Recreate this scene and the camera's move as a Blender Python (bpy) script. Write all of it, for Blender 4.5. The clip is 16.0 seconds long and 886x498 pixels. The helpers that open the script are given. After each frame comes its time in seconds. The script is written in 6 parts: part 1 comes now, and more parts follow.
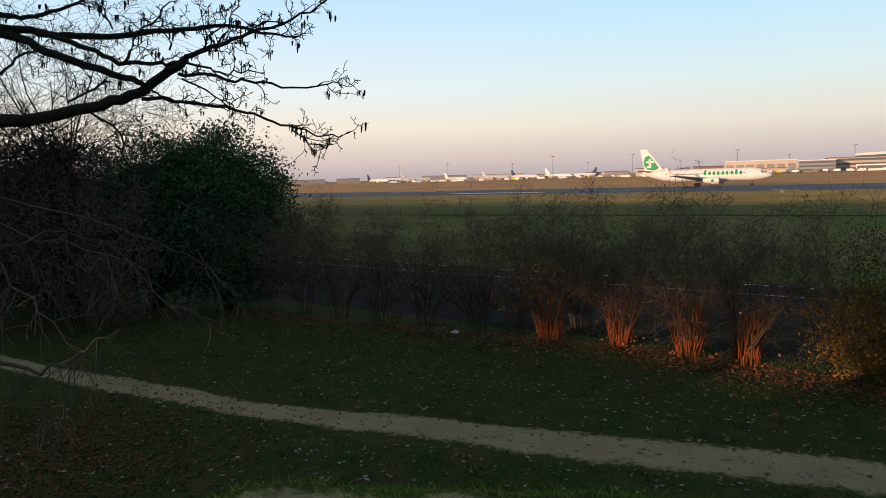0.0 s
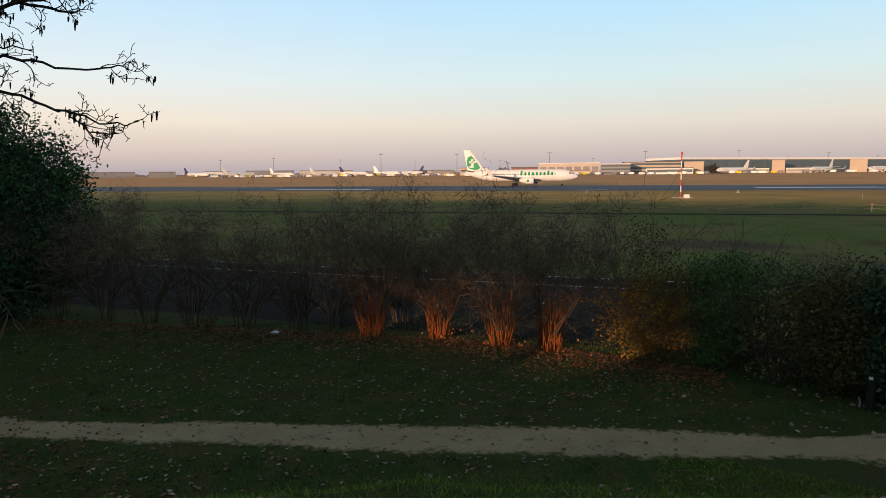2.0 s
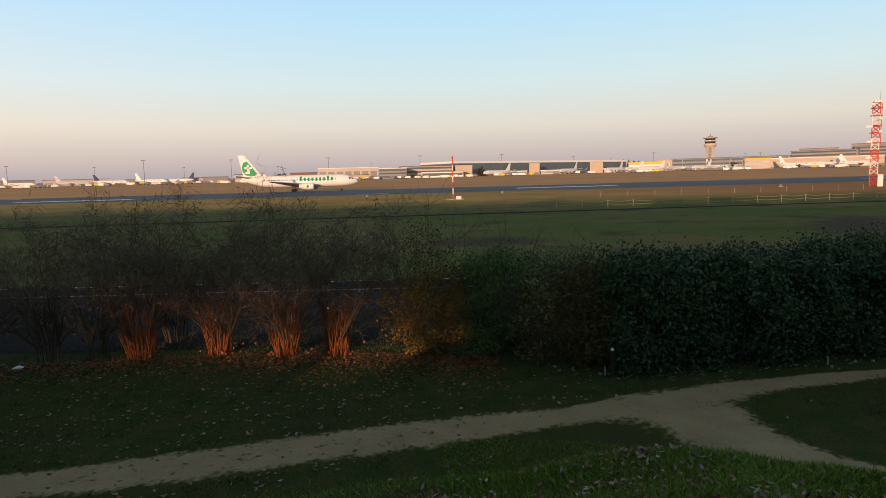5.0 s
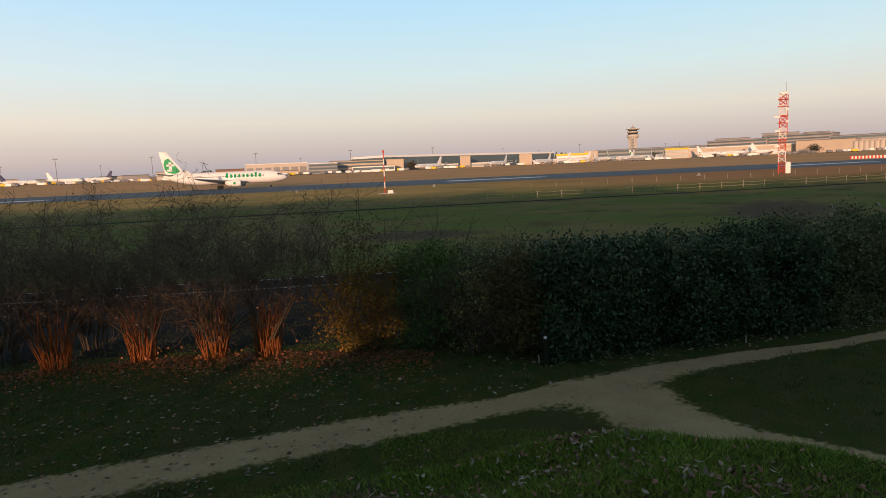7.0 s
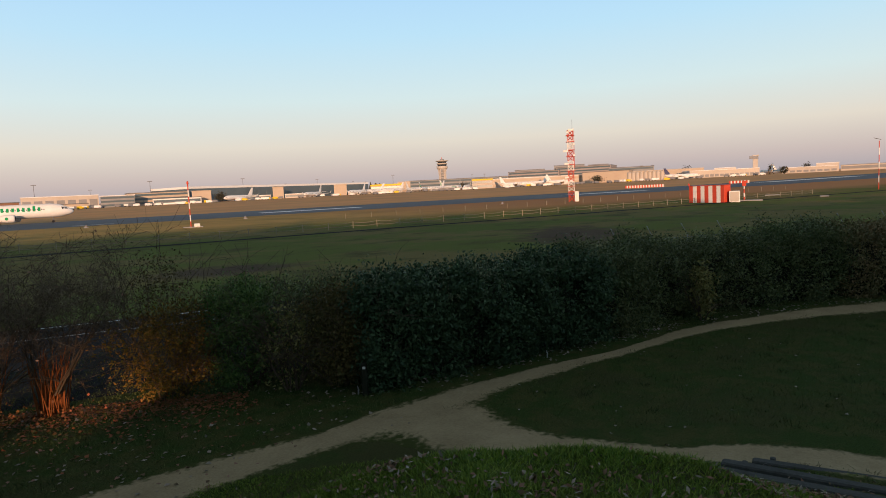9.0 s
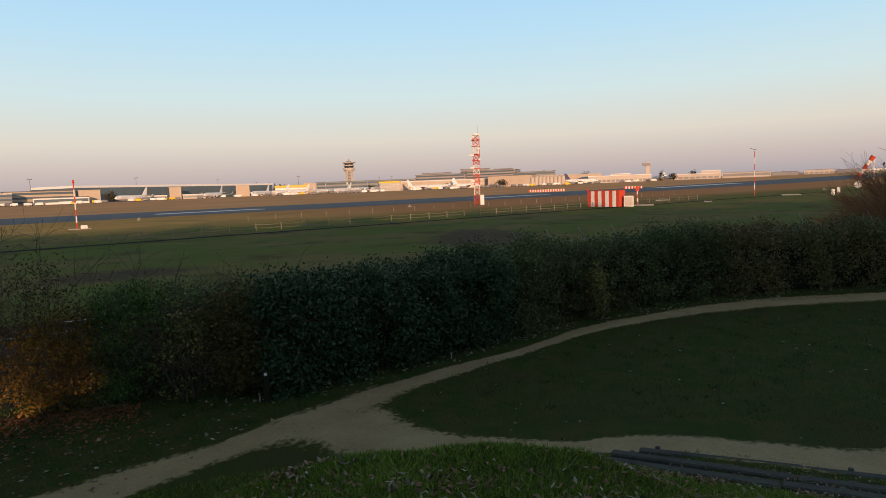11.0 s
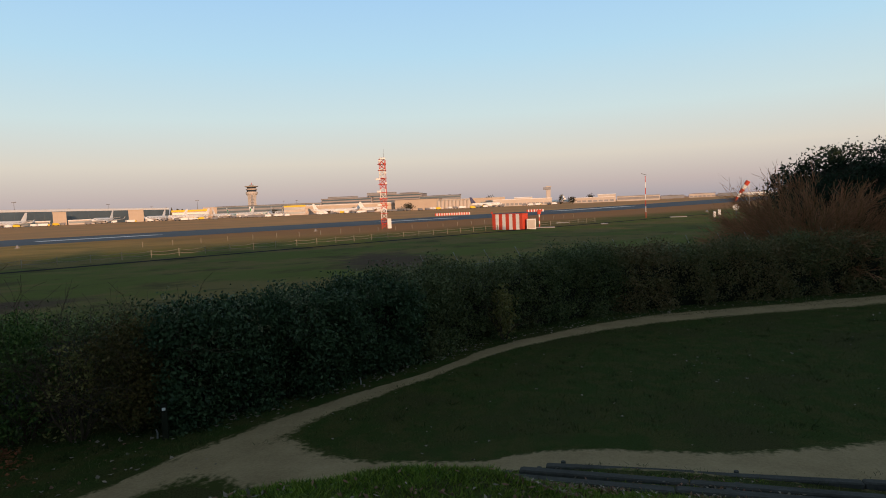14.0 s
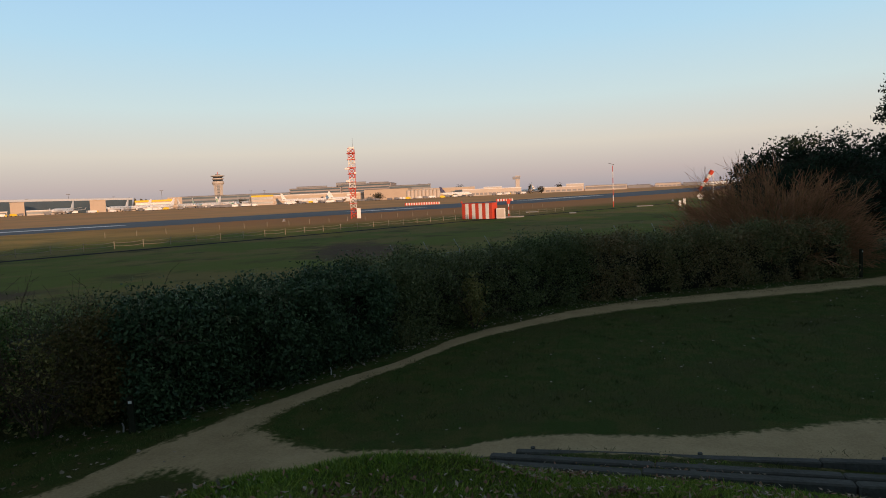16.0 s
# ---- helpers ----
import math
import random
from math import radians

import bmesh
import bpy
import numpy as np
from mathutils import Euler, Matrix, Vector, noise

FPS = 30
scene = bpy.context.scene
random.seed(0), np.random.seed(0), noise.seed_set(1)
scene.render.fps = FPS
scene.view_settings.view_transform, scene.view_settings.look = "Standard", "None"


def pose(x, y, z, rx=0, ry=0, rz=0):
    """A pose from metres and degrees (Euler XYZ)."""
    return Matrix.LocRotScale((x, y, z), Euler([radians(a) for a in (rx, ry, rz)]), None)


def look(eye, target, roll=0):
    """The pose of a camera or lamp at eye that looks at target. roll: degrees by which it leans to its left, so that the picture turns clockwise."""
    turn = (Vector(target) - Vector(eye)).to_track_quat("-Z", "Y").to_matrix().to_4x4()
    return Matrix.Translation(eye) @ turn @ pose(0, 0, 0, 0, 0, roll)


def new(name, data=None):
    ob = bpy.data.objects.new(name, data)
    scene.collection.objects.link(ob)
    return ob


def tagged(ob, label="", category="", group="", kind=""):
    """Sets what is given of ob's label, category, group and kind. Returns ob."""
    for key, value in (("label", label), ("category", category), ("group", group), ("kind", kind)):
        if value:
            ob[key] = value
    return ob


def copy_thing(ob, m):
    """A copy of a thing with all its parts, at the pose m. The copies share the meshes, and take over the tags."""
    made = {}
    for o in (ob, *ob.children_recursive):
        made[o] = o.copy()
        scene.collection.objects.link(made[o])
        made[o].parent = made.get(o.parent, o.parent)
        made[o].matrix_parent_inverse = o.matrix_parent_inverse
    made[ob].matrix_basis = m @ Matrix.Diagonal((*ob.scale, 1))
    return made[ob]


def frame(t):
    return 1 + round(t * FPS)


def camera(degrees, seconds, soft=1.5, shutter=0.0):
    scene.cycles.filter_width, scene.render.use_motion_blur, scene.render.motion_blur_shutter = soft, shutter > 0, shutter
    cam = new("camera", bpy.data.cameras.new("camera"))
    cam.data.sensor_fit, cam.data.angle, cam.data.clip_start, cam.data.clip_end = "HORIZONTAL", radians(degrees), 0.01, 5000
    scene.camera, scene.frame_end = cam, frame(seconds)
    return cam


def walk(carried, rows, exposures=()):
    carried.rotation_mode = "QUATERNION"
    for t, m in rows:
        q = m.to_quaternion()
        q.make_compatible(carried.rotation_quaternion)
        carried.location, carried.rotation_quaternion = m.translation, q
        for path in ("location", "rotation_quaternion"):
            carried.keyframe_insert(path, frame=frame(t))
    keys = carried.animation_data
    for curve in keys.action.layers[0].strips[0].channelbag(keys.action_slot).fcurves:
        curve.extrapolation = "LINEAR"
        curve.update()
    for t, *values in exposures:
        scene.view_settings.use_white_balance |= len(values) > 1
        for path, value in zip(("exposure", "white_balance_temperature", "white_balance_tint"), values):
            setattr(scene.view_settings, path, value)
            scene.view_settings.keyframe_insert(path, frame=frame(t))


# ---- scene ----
cam = camera(69.2, 16.0, soft=0.9)
PATH = [
    (0, (1.734, -0.327, 3.977), (1.602, 1.657, 3.767), -1.6),
    (0.5, (1.847, -0.307, 3.973), (1.818, 1.675, 3.707), -0.6),
    (1, (1.908, -0.327, 3.981), (1.992, 1.658, 3.758), -0.5),
    (1.5, (1.922, -0.329, 3.979), (2.182, 1.639, 3.732), -0.6),
    (2, (1.931, -0.351, 3.97), (2.324, 1.597, 3.741), -0.5),
    (2.5, (1.935, -0.378, 3.975), (2.454, 1.54, 3.748), -0.3),
    (3, (1.941, -0.377, 3.985), (2.605, 1.498, 3.771), -0.3),
    (3.5, (1.953, -0.421, 3.984), (2.831, 1.363, 3.777), -0.8),
    (4, (1.958, -0.441, 3.986), (2.935, 1.291, 3.772), -1.2),
    (6.3, (2.037, -0.32, 3.941), (3.089, 1.363, 3.697), -1.8),
    (6.5, (2.051, -0.311, 3.95), (3.134, 1.351, 3.697), -2.0),
    (7, (2.04, -0.348, 3.95), (3.222, 1.246, 3.699), -2.4),
    (7.5, (2.037, -0.381, 3.954), (3.332, 1.124, 3.716), -2.4),
    (8, (2.011, -0.418, 3.965), (3.403, 1.002, 3.746), -2.7),
    (8.5, (2.017, -0.434, 3.967), (3.505, 0.887, 3.761), -3.0),
    (9, (2.034, -0.437, 3.971), (3.623, 0.764, 3.788), -2.8),
    (9.5, (2.019, -0.447, 3.981), (3.679, 0.654, 3.805), -2.5),
    (9.7, (2.034, -0.465, 3.984), (3.707, 0.615, 3.797), -2.4),
    (12, (1.955, -0.542, 3.993), (3.744, 0.339, 3.841), -2.2),
    (12.5, (1.936, -0.547, 3.997), (3.743, 0.298, 3.854), -2.3),
    (13, (1.939, -0.569, 3.998), (3.771, 0.222, 3.859), -2.7),
    (13.5, (1.927, -0.56, 4.001), (3.781, 0.176, 3.871), -2.5),
    (14, (1.93, -0.564, 4.004), (3.8, 0.135, 3.878), -2.4),
    (14.5, (1.943, -0.567, 4.008), (3.82, 0.114, 3.887), -2.4),
    (15, (1.934, -0.552, 4.006), (3.815, 0.115, 3.883), -2.6),
    (15.5, (1.921, -0.561, 4.0), (3.806, 0.093, 3.863), -2.7),
    (16, (1.915, -0.567, 3.996), (3.812, 0.044, 3.834), -2.5),
]
walk(cam, [(t, look(eye, target, roll)) for t, eye, target, roll in PATH],
     exposures=[(0, 0.14), (3.5, 0.06), (9.0, 0.04), (12, -0.04), (16, -0.10)])

# ---- light ----
SUN_AZ, SUN_EL = radians(-130), radians(7.0)
sun = new("sun", bpy.data.lights.new("sun", "SUN"))
sun.data.energy, sun.data.angle, sun.data.color = 4.6, radians(0.5), (1.0, 0.60, 0.36)
to_sun = Vector((math.sin(SUN_AZ) * math.cos(SUN_EL), math.cos(SUN_AZ) * math.cos(SUN_EL), math.sin(SUN_EL)))
sun.matrix_world = to_sun.to_track_quat("Z", "Y").to_matrix().to_4x4()


def make_world():
    w = bpy.data.worlds.new("dusk_sky")
    scene.world = w
    w.use_nodes = True
    nt = w.node_tree
    nt.nodes.clear()
    N, L = nt.nodes.new, nt.links.new
    sky = N("ShaderNodeTexSky")
    sky.sky_type, sky.sun_disc = "NISHITA", False
    sky.sun_elevation, sky.sun_rotation = SUN_EL, SUN_AZ
    bg_sky = N("ShaderNodeBackground")
    bg_sky.inputs["Strength"].default_value = 0.05
    L(sky.outputs[0], bg_sky.inputs[0])
    tc = N("ShaderNodeTexCoord")
    sep = N("ShaderNodeSeparateXYZ")
    L(tc.outputs["Generated"], sep.inputs[0])

    def ramp(stops):
        r = N("ShaderNodeValToRGB")
        els = r.color_ramp.elements
        while len(els) < len(stops):
            els.new(0.5)
        for e, (p, c) in zip(els, stops):
            e.position, e.color = p, (*c, 1)
        L(sep.outputs["Z"], r.inputs[0])
        return r
    # sine of the elevation -> colour of the twilight sky, towards and away from the glow
    cool = ramp([(0.0, (0.43, 0.39, 0.43)), (0.03, (0.61, 0.51, 0.49)), (0.075, (0.80, 0.73, 0.63)), (0.14, (0.70, 0.84, 0.85)),
                 (0.23, (0.53, 0.80, 0.98)), (0.36, (0.39, 0.67, 1.02)), (0.6, (0.18, 0.22, 0.25)), (1.0, (0.16, 0.175, 0.175))])
    warm = ramp([(0.0, (0.43, 0.38, 0.43)), (0.03, (0.68, 0.55, 0.51)), (0.08, (0.92, 0.81, 0.68)), (0.14, (0.81, 0.88, 0.89)),
                 (0.22, (0.63, 0.83, 0.98)), (0.36, (0.41, 0.69, 1.0)), (0.6, (0.18, 0.22, 0.25)), (1.0, (0.16, 0.175, 0.175))])
    az = N("ShaderNodeMapRange")
    az.interpolation_type = "SMOOTHSTEP"
    az.inputs["From Min"].default_value, az.inputs["From Max"].default_value = -0.35, 0.56
    az.inputs["To Min"].default_value, az.inputs["To Max"].default_value = 1.0, 0.0
    L(sep.outputs["X"], az.inputs["Value"])
    mix = N("ShaderNodeMix")
    mix.data_type = "RGBA"
    L(az.outputs[0], mix.inputs[0])
    L(cool.outputs[0], mix.inputs[6])
    L(warm.outputs[0], mix.inputs[7])
    bg = N("ShaderNodeBackground")
    bg.inputs["Strength"].default_value = 1.0
    L(mix.outputs[2], bg.inputs[0])
    ms = N("ShaderNodeMixShader")
    ms.inputs[0].default_value = 0.92
    L(bg_sky.outputs[0], ms.inputs[1])
    L(bg.outputs[0], ms.inputs[2])
    out = N("ShaderNodeOutputWorld")
    L(ms.outputs[0], out.inputs[0])


make_world()


# ---- materials ----
def material(name, col, col2=None, scale=4.0, rough=0.8, metal=0.0, bump=0.0, bump_scale=None, fine=None, island=0.0, spec=0.12):
    """Two-scale noise between two colours, optional colour change from piece to piece, optional relief."""
    m = bpy.data.materials.new(name)
    m.use_nodes = True
    nt = m.node_tree
    N, L = nt.nodes.new, nt.links.new
    b = nt.nodes["Principled BSDF"]
    b.inputs["Roughness"].default_value, b.inputs["Metallic"].default_value = rough, metal
    b.inputs["Specular IOR Level"].default_value = spec
    tc = N("ShaderNodeTexCoord")
    n1 = N("ShaderNodeTexNoise")
    n1.inputs["Scale"].default_value, n1.inputs["Detail"].default_value, n1.inputs["Roughness"].default_value = scale, 5, 0.62
    L(tc.outputs["Object"], n1.inputs["Vector"])
    n2 = N("ShaderNodeTexNoise")
    n2.inputs["Scale"].default_value, n2.inputs["Detail"].default_value = fine or scale * 9, 4
    L(tc.outputs["Object"], n2.inputs["Vector"])
    fac = N("ShaderNodeMath")
    fac.operation = "MULTIPLY_ADD"
    L(n1.outputs[0], fac.inputs[0])
    fac.inputs[1].default_value = 1.7
    L(n2.outputs[0], fac.inputs[2])
    r = N("ShaderNodeMapRange")
    r.inputs["From Min"].default_value, r.inputs["From Max"].default_value = 0.85, 1.85
    L(fac.outputs[0], r.inputs["Value"])
    mx = N("ShaderNodeMix")
    mx.data_type = "RGBA"
    L(r.outputs[0], mx.inputs[0])
    c2 = col2 or tuple(c * 0.72 for c in col)
    mx.inputs[6].default_value, mx.inputs[7].default_value = (*col, 1), (*c2, 1)
    last = mx.outputs[2]
    if island:
        g = N("ShaderNodeNewGeometry")
        hsv = N("ShaderNodeHueSaturation")
        mr = N("ShaderNodeMapRange")
        mr.inputs["To Min"].default_value, mr.inputs["To Max"].default_value = 1 - island, 1 + island
        L(g.outputs["Random Per Island"], mr.inputs["Value"])
        L(mr.outputs[0], hsv.inputs["Value"])
        mh = N("ShaderNodeMapRange")
        mh.inputs["To Min"].default_value, mh.inputs["To Max"].default_value = 0.5 + 0.05 * island, 0.5 - 0.05 * island
        L(g.outputs["Random Per Island"], mh.inputs["Value"])
        L(mh.outputs[0], hsv.inputs["Hue"])
        L(last, hsv.inputs["Color"])
        last = hsv.outputs[0]
    L(last, b.inputs["Base Color"])
    if bump:
        bp = N("ShaderNodeBump")
        bp.inputs["Strength"].default_value, bp.inputs["Distance"].default_value = min(1, bump), 0.03
        nb = N("ShaderNodeTexNoise")
        nb.inputs["Scale"].default_value, nb.inputs["Detail"].default_value = bump_scale or scale * 6, 6
        L(tc.outputs["Object"], nb.inputs["Vector"])
        L(nb.outputs[0], bp.inputs["Height"])
        L(bp.outputs[0], b.inputs["Normal"])
    return m


RUN_P, RUN_D = Vector((67.4, 196.0)), Vector((123.0, -63.0)).normalized()
RUN_N = Vector((-RUN_D.y, RUN_D.x))  # away from the camera


def ground_material():
    """Shaded lawn, rough airfield grass beyond the road, straw-coloured grass past the runway; patches and relief."""
    m = bpy.data.materials.new("ground_grass")
    m.use_nodes = True
    nt = m.node_tree
    N, L = nt.nodes.new, nt.links.new
    b = nt.nodes["Principled BSDF"]
    b.inputs["Roughness"].default_value, b.inputs["Specular IOR Level"].default_value = 0.95, 0.03
    tc = N("ShaderNodeTexCoord")
    pos = tc.outputs["Object"]

    def noise_tex(scale, detail=5):
        n = N("ShaderNodeTexNoise")
        n.inputs["Scale"].default_value, n.inputs["Detail"].default_value, n.inputs["Roughness"].default_value = scale, detail, 0.65
        L(pos, n.inputs["Vector"])
        return n.outputs[0]

    def rng(v, a, b_, lo=0.0, hi=1.0):
        r = N("ShaderNodeMapRange")
        r.interpolation_type = "SMOOTHSTEP"
        for k, x in (("From Min", a), ("From Max", b_), ("To Min", lo), ("To Max", hi)):
            r.inputs[k].default_value = x
        L(v, r.inputs["Value"])
        return r.outputs[0]

    def mix(f, a, c):
        x = N("ShaderNodeMix")
        x.data_type = "RGBA"
        L(f, x.inputs[0])
        for i, v in ((6, a), (7, c)):
            if isinstance(v, tuple):
                x.inputs[i].default_value = (*v, 1)
            else:
                L(v, x.inputs[i])
        return x.outputs[2]

    def along(v, off):
        d = N("ShaderNodeVectorMath")
        d.operation = "DOT_PRODUCT"
        L(pos, d.inputs[0])
        d.inputs[1].default_value = (v[0], v[1], 0)
        s = N("ShaderNodeMath")
        s.operation = "SUBTRACT"
        L(d.outputs["Value"], s.inputs[0])
        s.inputs[1].default_value = off
        return s.outputs[0]
    big, mid, small = noise_tex(0.25), noise_tex(1.7), noise_tex(38)
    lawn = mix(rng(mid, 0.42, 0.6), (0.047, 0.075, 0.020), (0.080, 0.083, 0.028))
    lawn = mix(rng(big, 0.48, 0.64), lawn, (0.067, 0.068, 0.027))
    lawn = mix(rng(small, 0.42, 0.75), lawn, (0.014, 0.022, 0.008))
    patch = noise_tex(0.07, 7)
    field = mix(rng(patch, 0.44, 0.58), (0.112, 0.132, 0.031), (0.168, 0.134, 0.051))
    field = mix(rng(noise_tex(0.22), 0.5, 0.68), field, (0.085, 0.080, 0.030))
    yellow = mix(rng(patch, 0.4, 0.65), (0.42, 0.26, 0.09), (0.27, 0.20, 0.07))
    brown = mix(rng(noise_tex(0.02, 6), 0.35, 0.65), (0.58, 0.31, 0.14), (0.46, 0.27, 0.13))
    # reddish dry grass towards the striped cabin
    yellow = mix(rng(along(RUN_D, 0.0), 20, 85), yellow, (0.36, 0.185, 0.085))
    # two old patches of bare brown earth
    for cx, cy, ux, uy, la, lb in ((23.5, 31.5, 0.86, -0.51, 5.5, 3.4), (49.0, 22.0, 0.88, 0.47, 12.0, 5.0)):
        e1, e2 = along((ux, uy), cx * ux + cy * uy), along((-uy, ux), -cx * uy + cy * ux)
        tot = None
        for e, ln in ((e1, la), (e2, lb)):
            q = N("ShaderNodeMath")
            q.operation = "DIVIDE"
            L(e, q.inputs[0])
            q.inputs[1].default_value = ln
            q2 = N("ShaderNodeMath")
            q2.operation = "MULTIPLY_ADD"
            L(q.outputs[0], q2.inputs[0])
            L(q.outputs[0], q2.inputs[1])
            if tot is not None:
                L(tot, q2.inputs[2])
            else:
                q2.inputs[2].default_value = 0.0
            tot = q2.outputs[0]
        w = N("ShaderNodeMath")
        w.operation = "MULTIPLY_ADD"
        L(noise_tex(0.5, 6), w.inputs[0])
        w.inputs[1].default_value = 2.4
        L(tot, w.inputs[2])
        field = mix(rng(w.outputs[0], 1.25, 2.2), (0.092, 0.064, 0.044), field)
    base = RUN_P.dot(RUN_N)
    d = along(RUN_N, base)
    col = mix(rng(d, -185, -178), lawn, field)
    col = mix(rng(d, -126, -96), col, yellow)
    col = mix(rng(d, -20, 0), col, brown)
    L(col, b.inputs["Base Color"])
    bp = N("ShaderNodeBump")
    bp.inputs["Strength"].default_value, bp.inputs["Distance"].default_value = 0.7, 0.05
    L(noise_tex(26, 6), bp.inputs["Height"])
    L(bp.outputs[0], b.inputs["Normal"])
    return m


M_GROUND = ground_material()
def path_material():
    """Trodden sandy earth that breaks up into grass towards its edges (the mesh carries how near the edge a point lies)."""
    m = material("worn_dirt", (0.39, 0.305, 0.18), (0.25, 0.19, 0.11), 1.2, 0.95, bump=0.6, bump_scale=34, fine=24, spec=0.04)
    nt = m.node_tree
    N, L = nt.nodes.new, nt.links.new
    b = nt.nodes["Principled BSDF"]
    dirt = b.inputs["Base Color"].links[0].from_socket
    at = N("ShaderNodeAttribute")
    at.attribute_name = "edge"
    tc = N("ShaderNodeTexCoord")
    vals = []
    for scale, weight in ((1.6, 0.55), (9.0, 0.75)):
        n = N("ShaderNodeTexNoise")
        n.inputs["Scale"].default_value, n.inputs["Detail"].default_value = scale, 5
        L(tc.outputs["Object"], n.inputs["Vector"])
        mm = N("ShaderNodeMath")
        mm.operation = "MULTIPLY_ADD"
        L(n.outputs[0], mm.inputs[0])
        mm.inputs[1].default_value = weight
        if vals:
            L(vals[-1], mm.inputs[2])
        else:
            L(at.outputs["Fac"], mm.inputs[2])
        vals.append(mm.outputs[0])
    r = N("ShaderNodeMapRange")
    r.interpolation_type = "SMOOTHSTEP"
    r.inputs["From Min"].default_value, r.inputs["From Max"].default_value = 1.28, 1.62
    L(vals[-1], r.inputs["Value"])
    mx = N("ShaderNodeMix")
    mx.data_type = "RGBA"
    L(r.outputs[0], mx.inputs[0])
    L(dirt, mx.inputs[6])
    mx.inputs[7].default_value = (0.050, 0.062, 0.018, 1)
    L(mx.outputs[2], b.inputs["Base Color"])
    return m


M_PATH = path_material()
M_ASPHALT = material("asphalt", (0.034, 0.033, 0.034), (0.022, 0.021, 0.022), 0.8, 0.97, bump=0.3, bump_scale=60, spec=0.02)
M_RUNWAY = material("runway_asphalt", (0.085, 0.095, 0.115), (0.060, 0.066, 0.080), 0.02, 0.7, fine=0.3)
M_MARK_GLINT = material("white_paint_and_glint", (0.75, 0.73, 0.70), (0.55, 0.54, 0.52), 0.3, 0.6)
M_KERB = material("concrete_kerb", (0.34, 0.33, 0.31), (0.24, 0.23, 0.21), 2.0, 0.85)
M_LAUREL = material("laurel_leaf", (0.032, 0.066, 0.026), (0.052, 0.082, 0.036), 1.0, 0.6, island=0.5, spec=0.22)
M_HEDGE2 = material("privet_leaf", (0.078, 0.118, 0.044), (0.122, 0.122, 0.052), 0.8, 0.5, island=0.5)
M_HEDGE3 = material("rusty_privet_leaf", (0.088, 0.126, 0.046), (0.200, 0.128, 0.060), 0.7, 0.55, island=0.5)
M_YELLOW = material("yellow_autumn_leaf", (0.19, 0.105, 0.014), (0.105, 0.078, 0.016), 1.2, 0.6, island=0.5)
M_GREENBUSH = material("soft_green_leaf", (0.066, 0.135, 0.030), (0.105, 0.145, 0.042), 1.4, 0.6, island=0.5)
M_HOLLY = material("holly_leaf", (0.020, 0.066, 0.022), (0.044, 0.090, 0.032), 1.0, 0.45, island=0.55)
M_TWIG = material("grey_brown_twig", (0.11, 0.078, 0.050), (0.065, 0.046, 0.032), 3.0, 0.85)
M_FINETWIG = material("fine_brown_twig", (0.20, 0.145, 0.095), (0.12, 0.085, 0.058), 3.0, 0.85)
M_REDSTEM = material("russet_stem", (0.24, 0.076, 0.018), (0.13, 0.042, 0.012), 3.0, 0.75, island=0.3)
M_BARK = material("dark_bark", (0.036, 0.028, 0.022), (0.018, 0.014, 0.012), 8.0, 0.9, bump=0.6, bump_scale=40)
M_PALEBARK = material("pale_twig", (0.085, 0.075, 0.062), (0.05, 0.042, 0.035), 6.0, 0.85)
M_DRYLEAF = material("dry_leaf", (0.22, 0.14, 0.085), (0.11, 0.065, 0.04), 2.0, 0.75, island=0.6)
M_PALELEAF = material("pale_fallen_leaf", (0.30, 0.26, 0.21), (0.17, 0.135, 0.10), 3.0, 0.6, island=0.45)
M_ORANGELEAF = material("orange_fallen_leaf", (0.235, 0.105, 0.038), (0.135, 0.06, 0.026), 2.0, 0.7, island=0.5)
M_GRASS = material("grass_blade", (0.098, 0.182, 0.018), (0.135, 0.176, 0.029), 1.2, 0.6, island=0.5)
M_TIMBER = material("weathered_timber", (0.088, 0.088, 0.082), (0.046, 0.046, 0.042), 2.5, 0.85, bump=0.5, bump_scale=18)
M_BROWNBUSH = material("russet_twig", (0.36, 0.18, 0.085), (0.22, 0.115, 0.06), 3.0, 0.8, island=0.4)
M_CONIFER = material("conifer_needle", (0.012, 0.026, 0.014), (0.022, 0.036, 0.020), 1.0, 0.7, island=0.4)
M_WHITE = material("white_paint", (0.80, 0.79, 0.77), (0.70, 0.68, 0.65), 0.4, 0.4)
M_GREEN = material("green_livery_paint", (0.005, 0.30, 0.105), (0.005, 0.26, 0.09), 0.5, 0.35)
M_RED = material("red_signal_paint", (0.60, 0.075, 0.038), (0.44, 0.06, 0.034), 1.5, 0.5)
M_SIGNALWHITE = material("white_signal_paint", (0.80, 0.77, 0.72), (0.66, 0.62, 0.57), 1.5, 0.5)
M_GLASS = material("dark_window_glass", (0.025, 0.035, 0.045), (0.04, 0.05, 0.06), 0.5, 0.12, spec=0.6)
M_BLUEGLASS = material("tinted_hall_glazing", (0.075, 0.105, 0.125), (0.10, 0.135, 0.155), 0.05, 0.25, spec=0.6)
M_TYRE = material("tyre_rubber", (0.02, 0.02, 0.021), (0.03, 0.03, 0.03), 5, 0.85)
M_METAL = material("brushed_metal", (0.45, 0.45, 0.46), (0.32, 0.32, 0.33), 3, 0.35, metal=0.8)
M_GREYMETAL = material("grey_painted_steel", (0.22, 0.22, 0.23), (0.15, 0.15, 0.16), 2, 0.5)
M_BEIGE = material("beige_cladding", (0.52, 0.42, 0.32), (0.44, 0.35, 0.27), 0.08, 0.8)
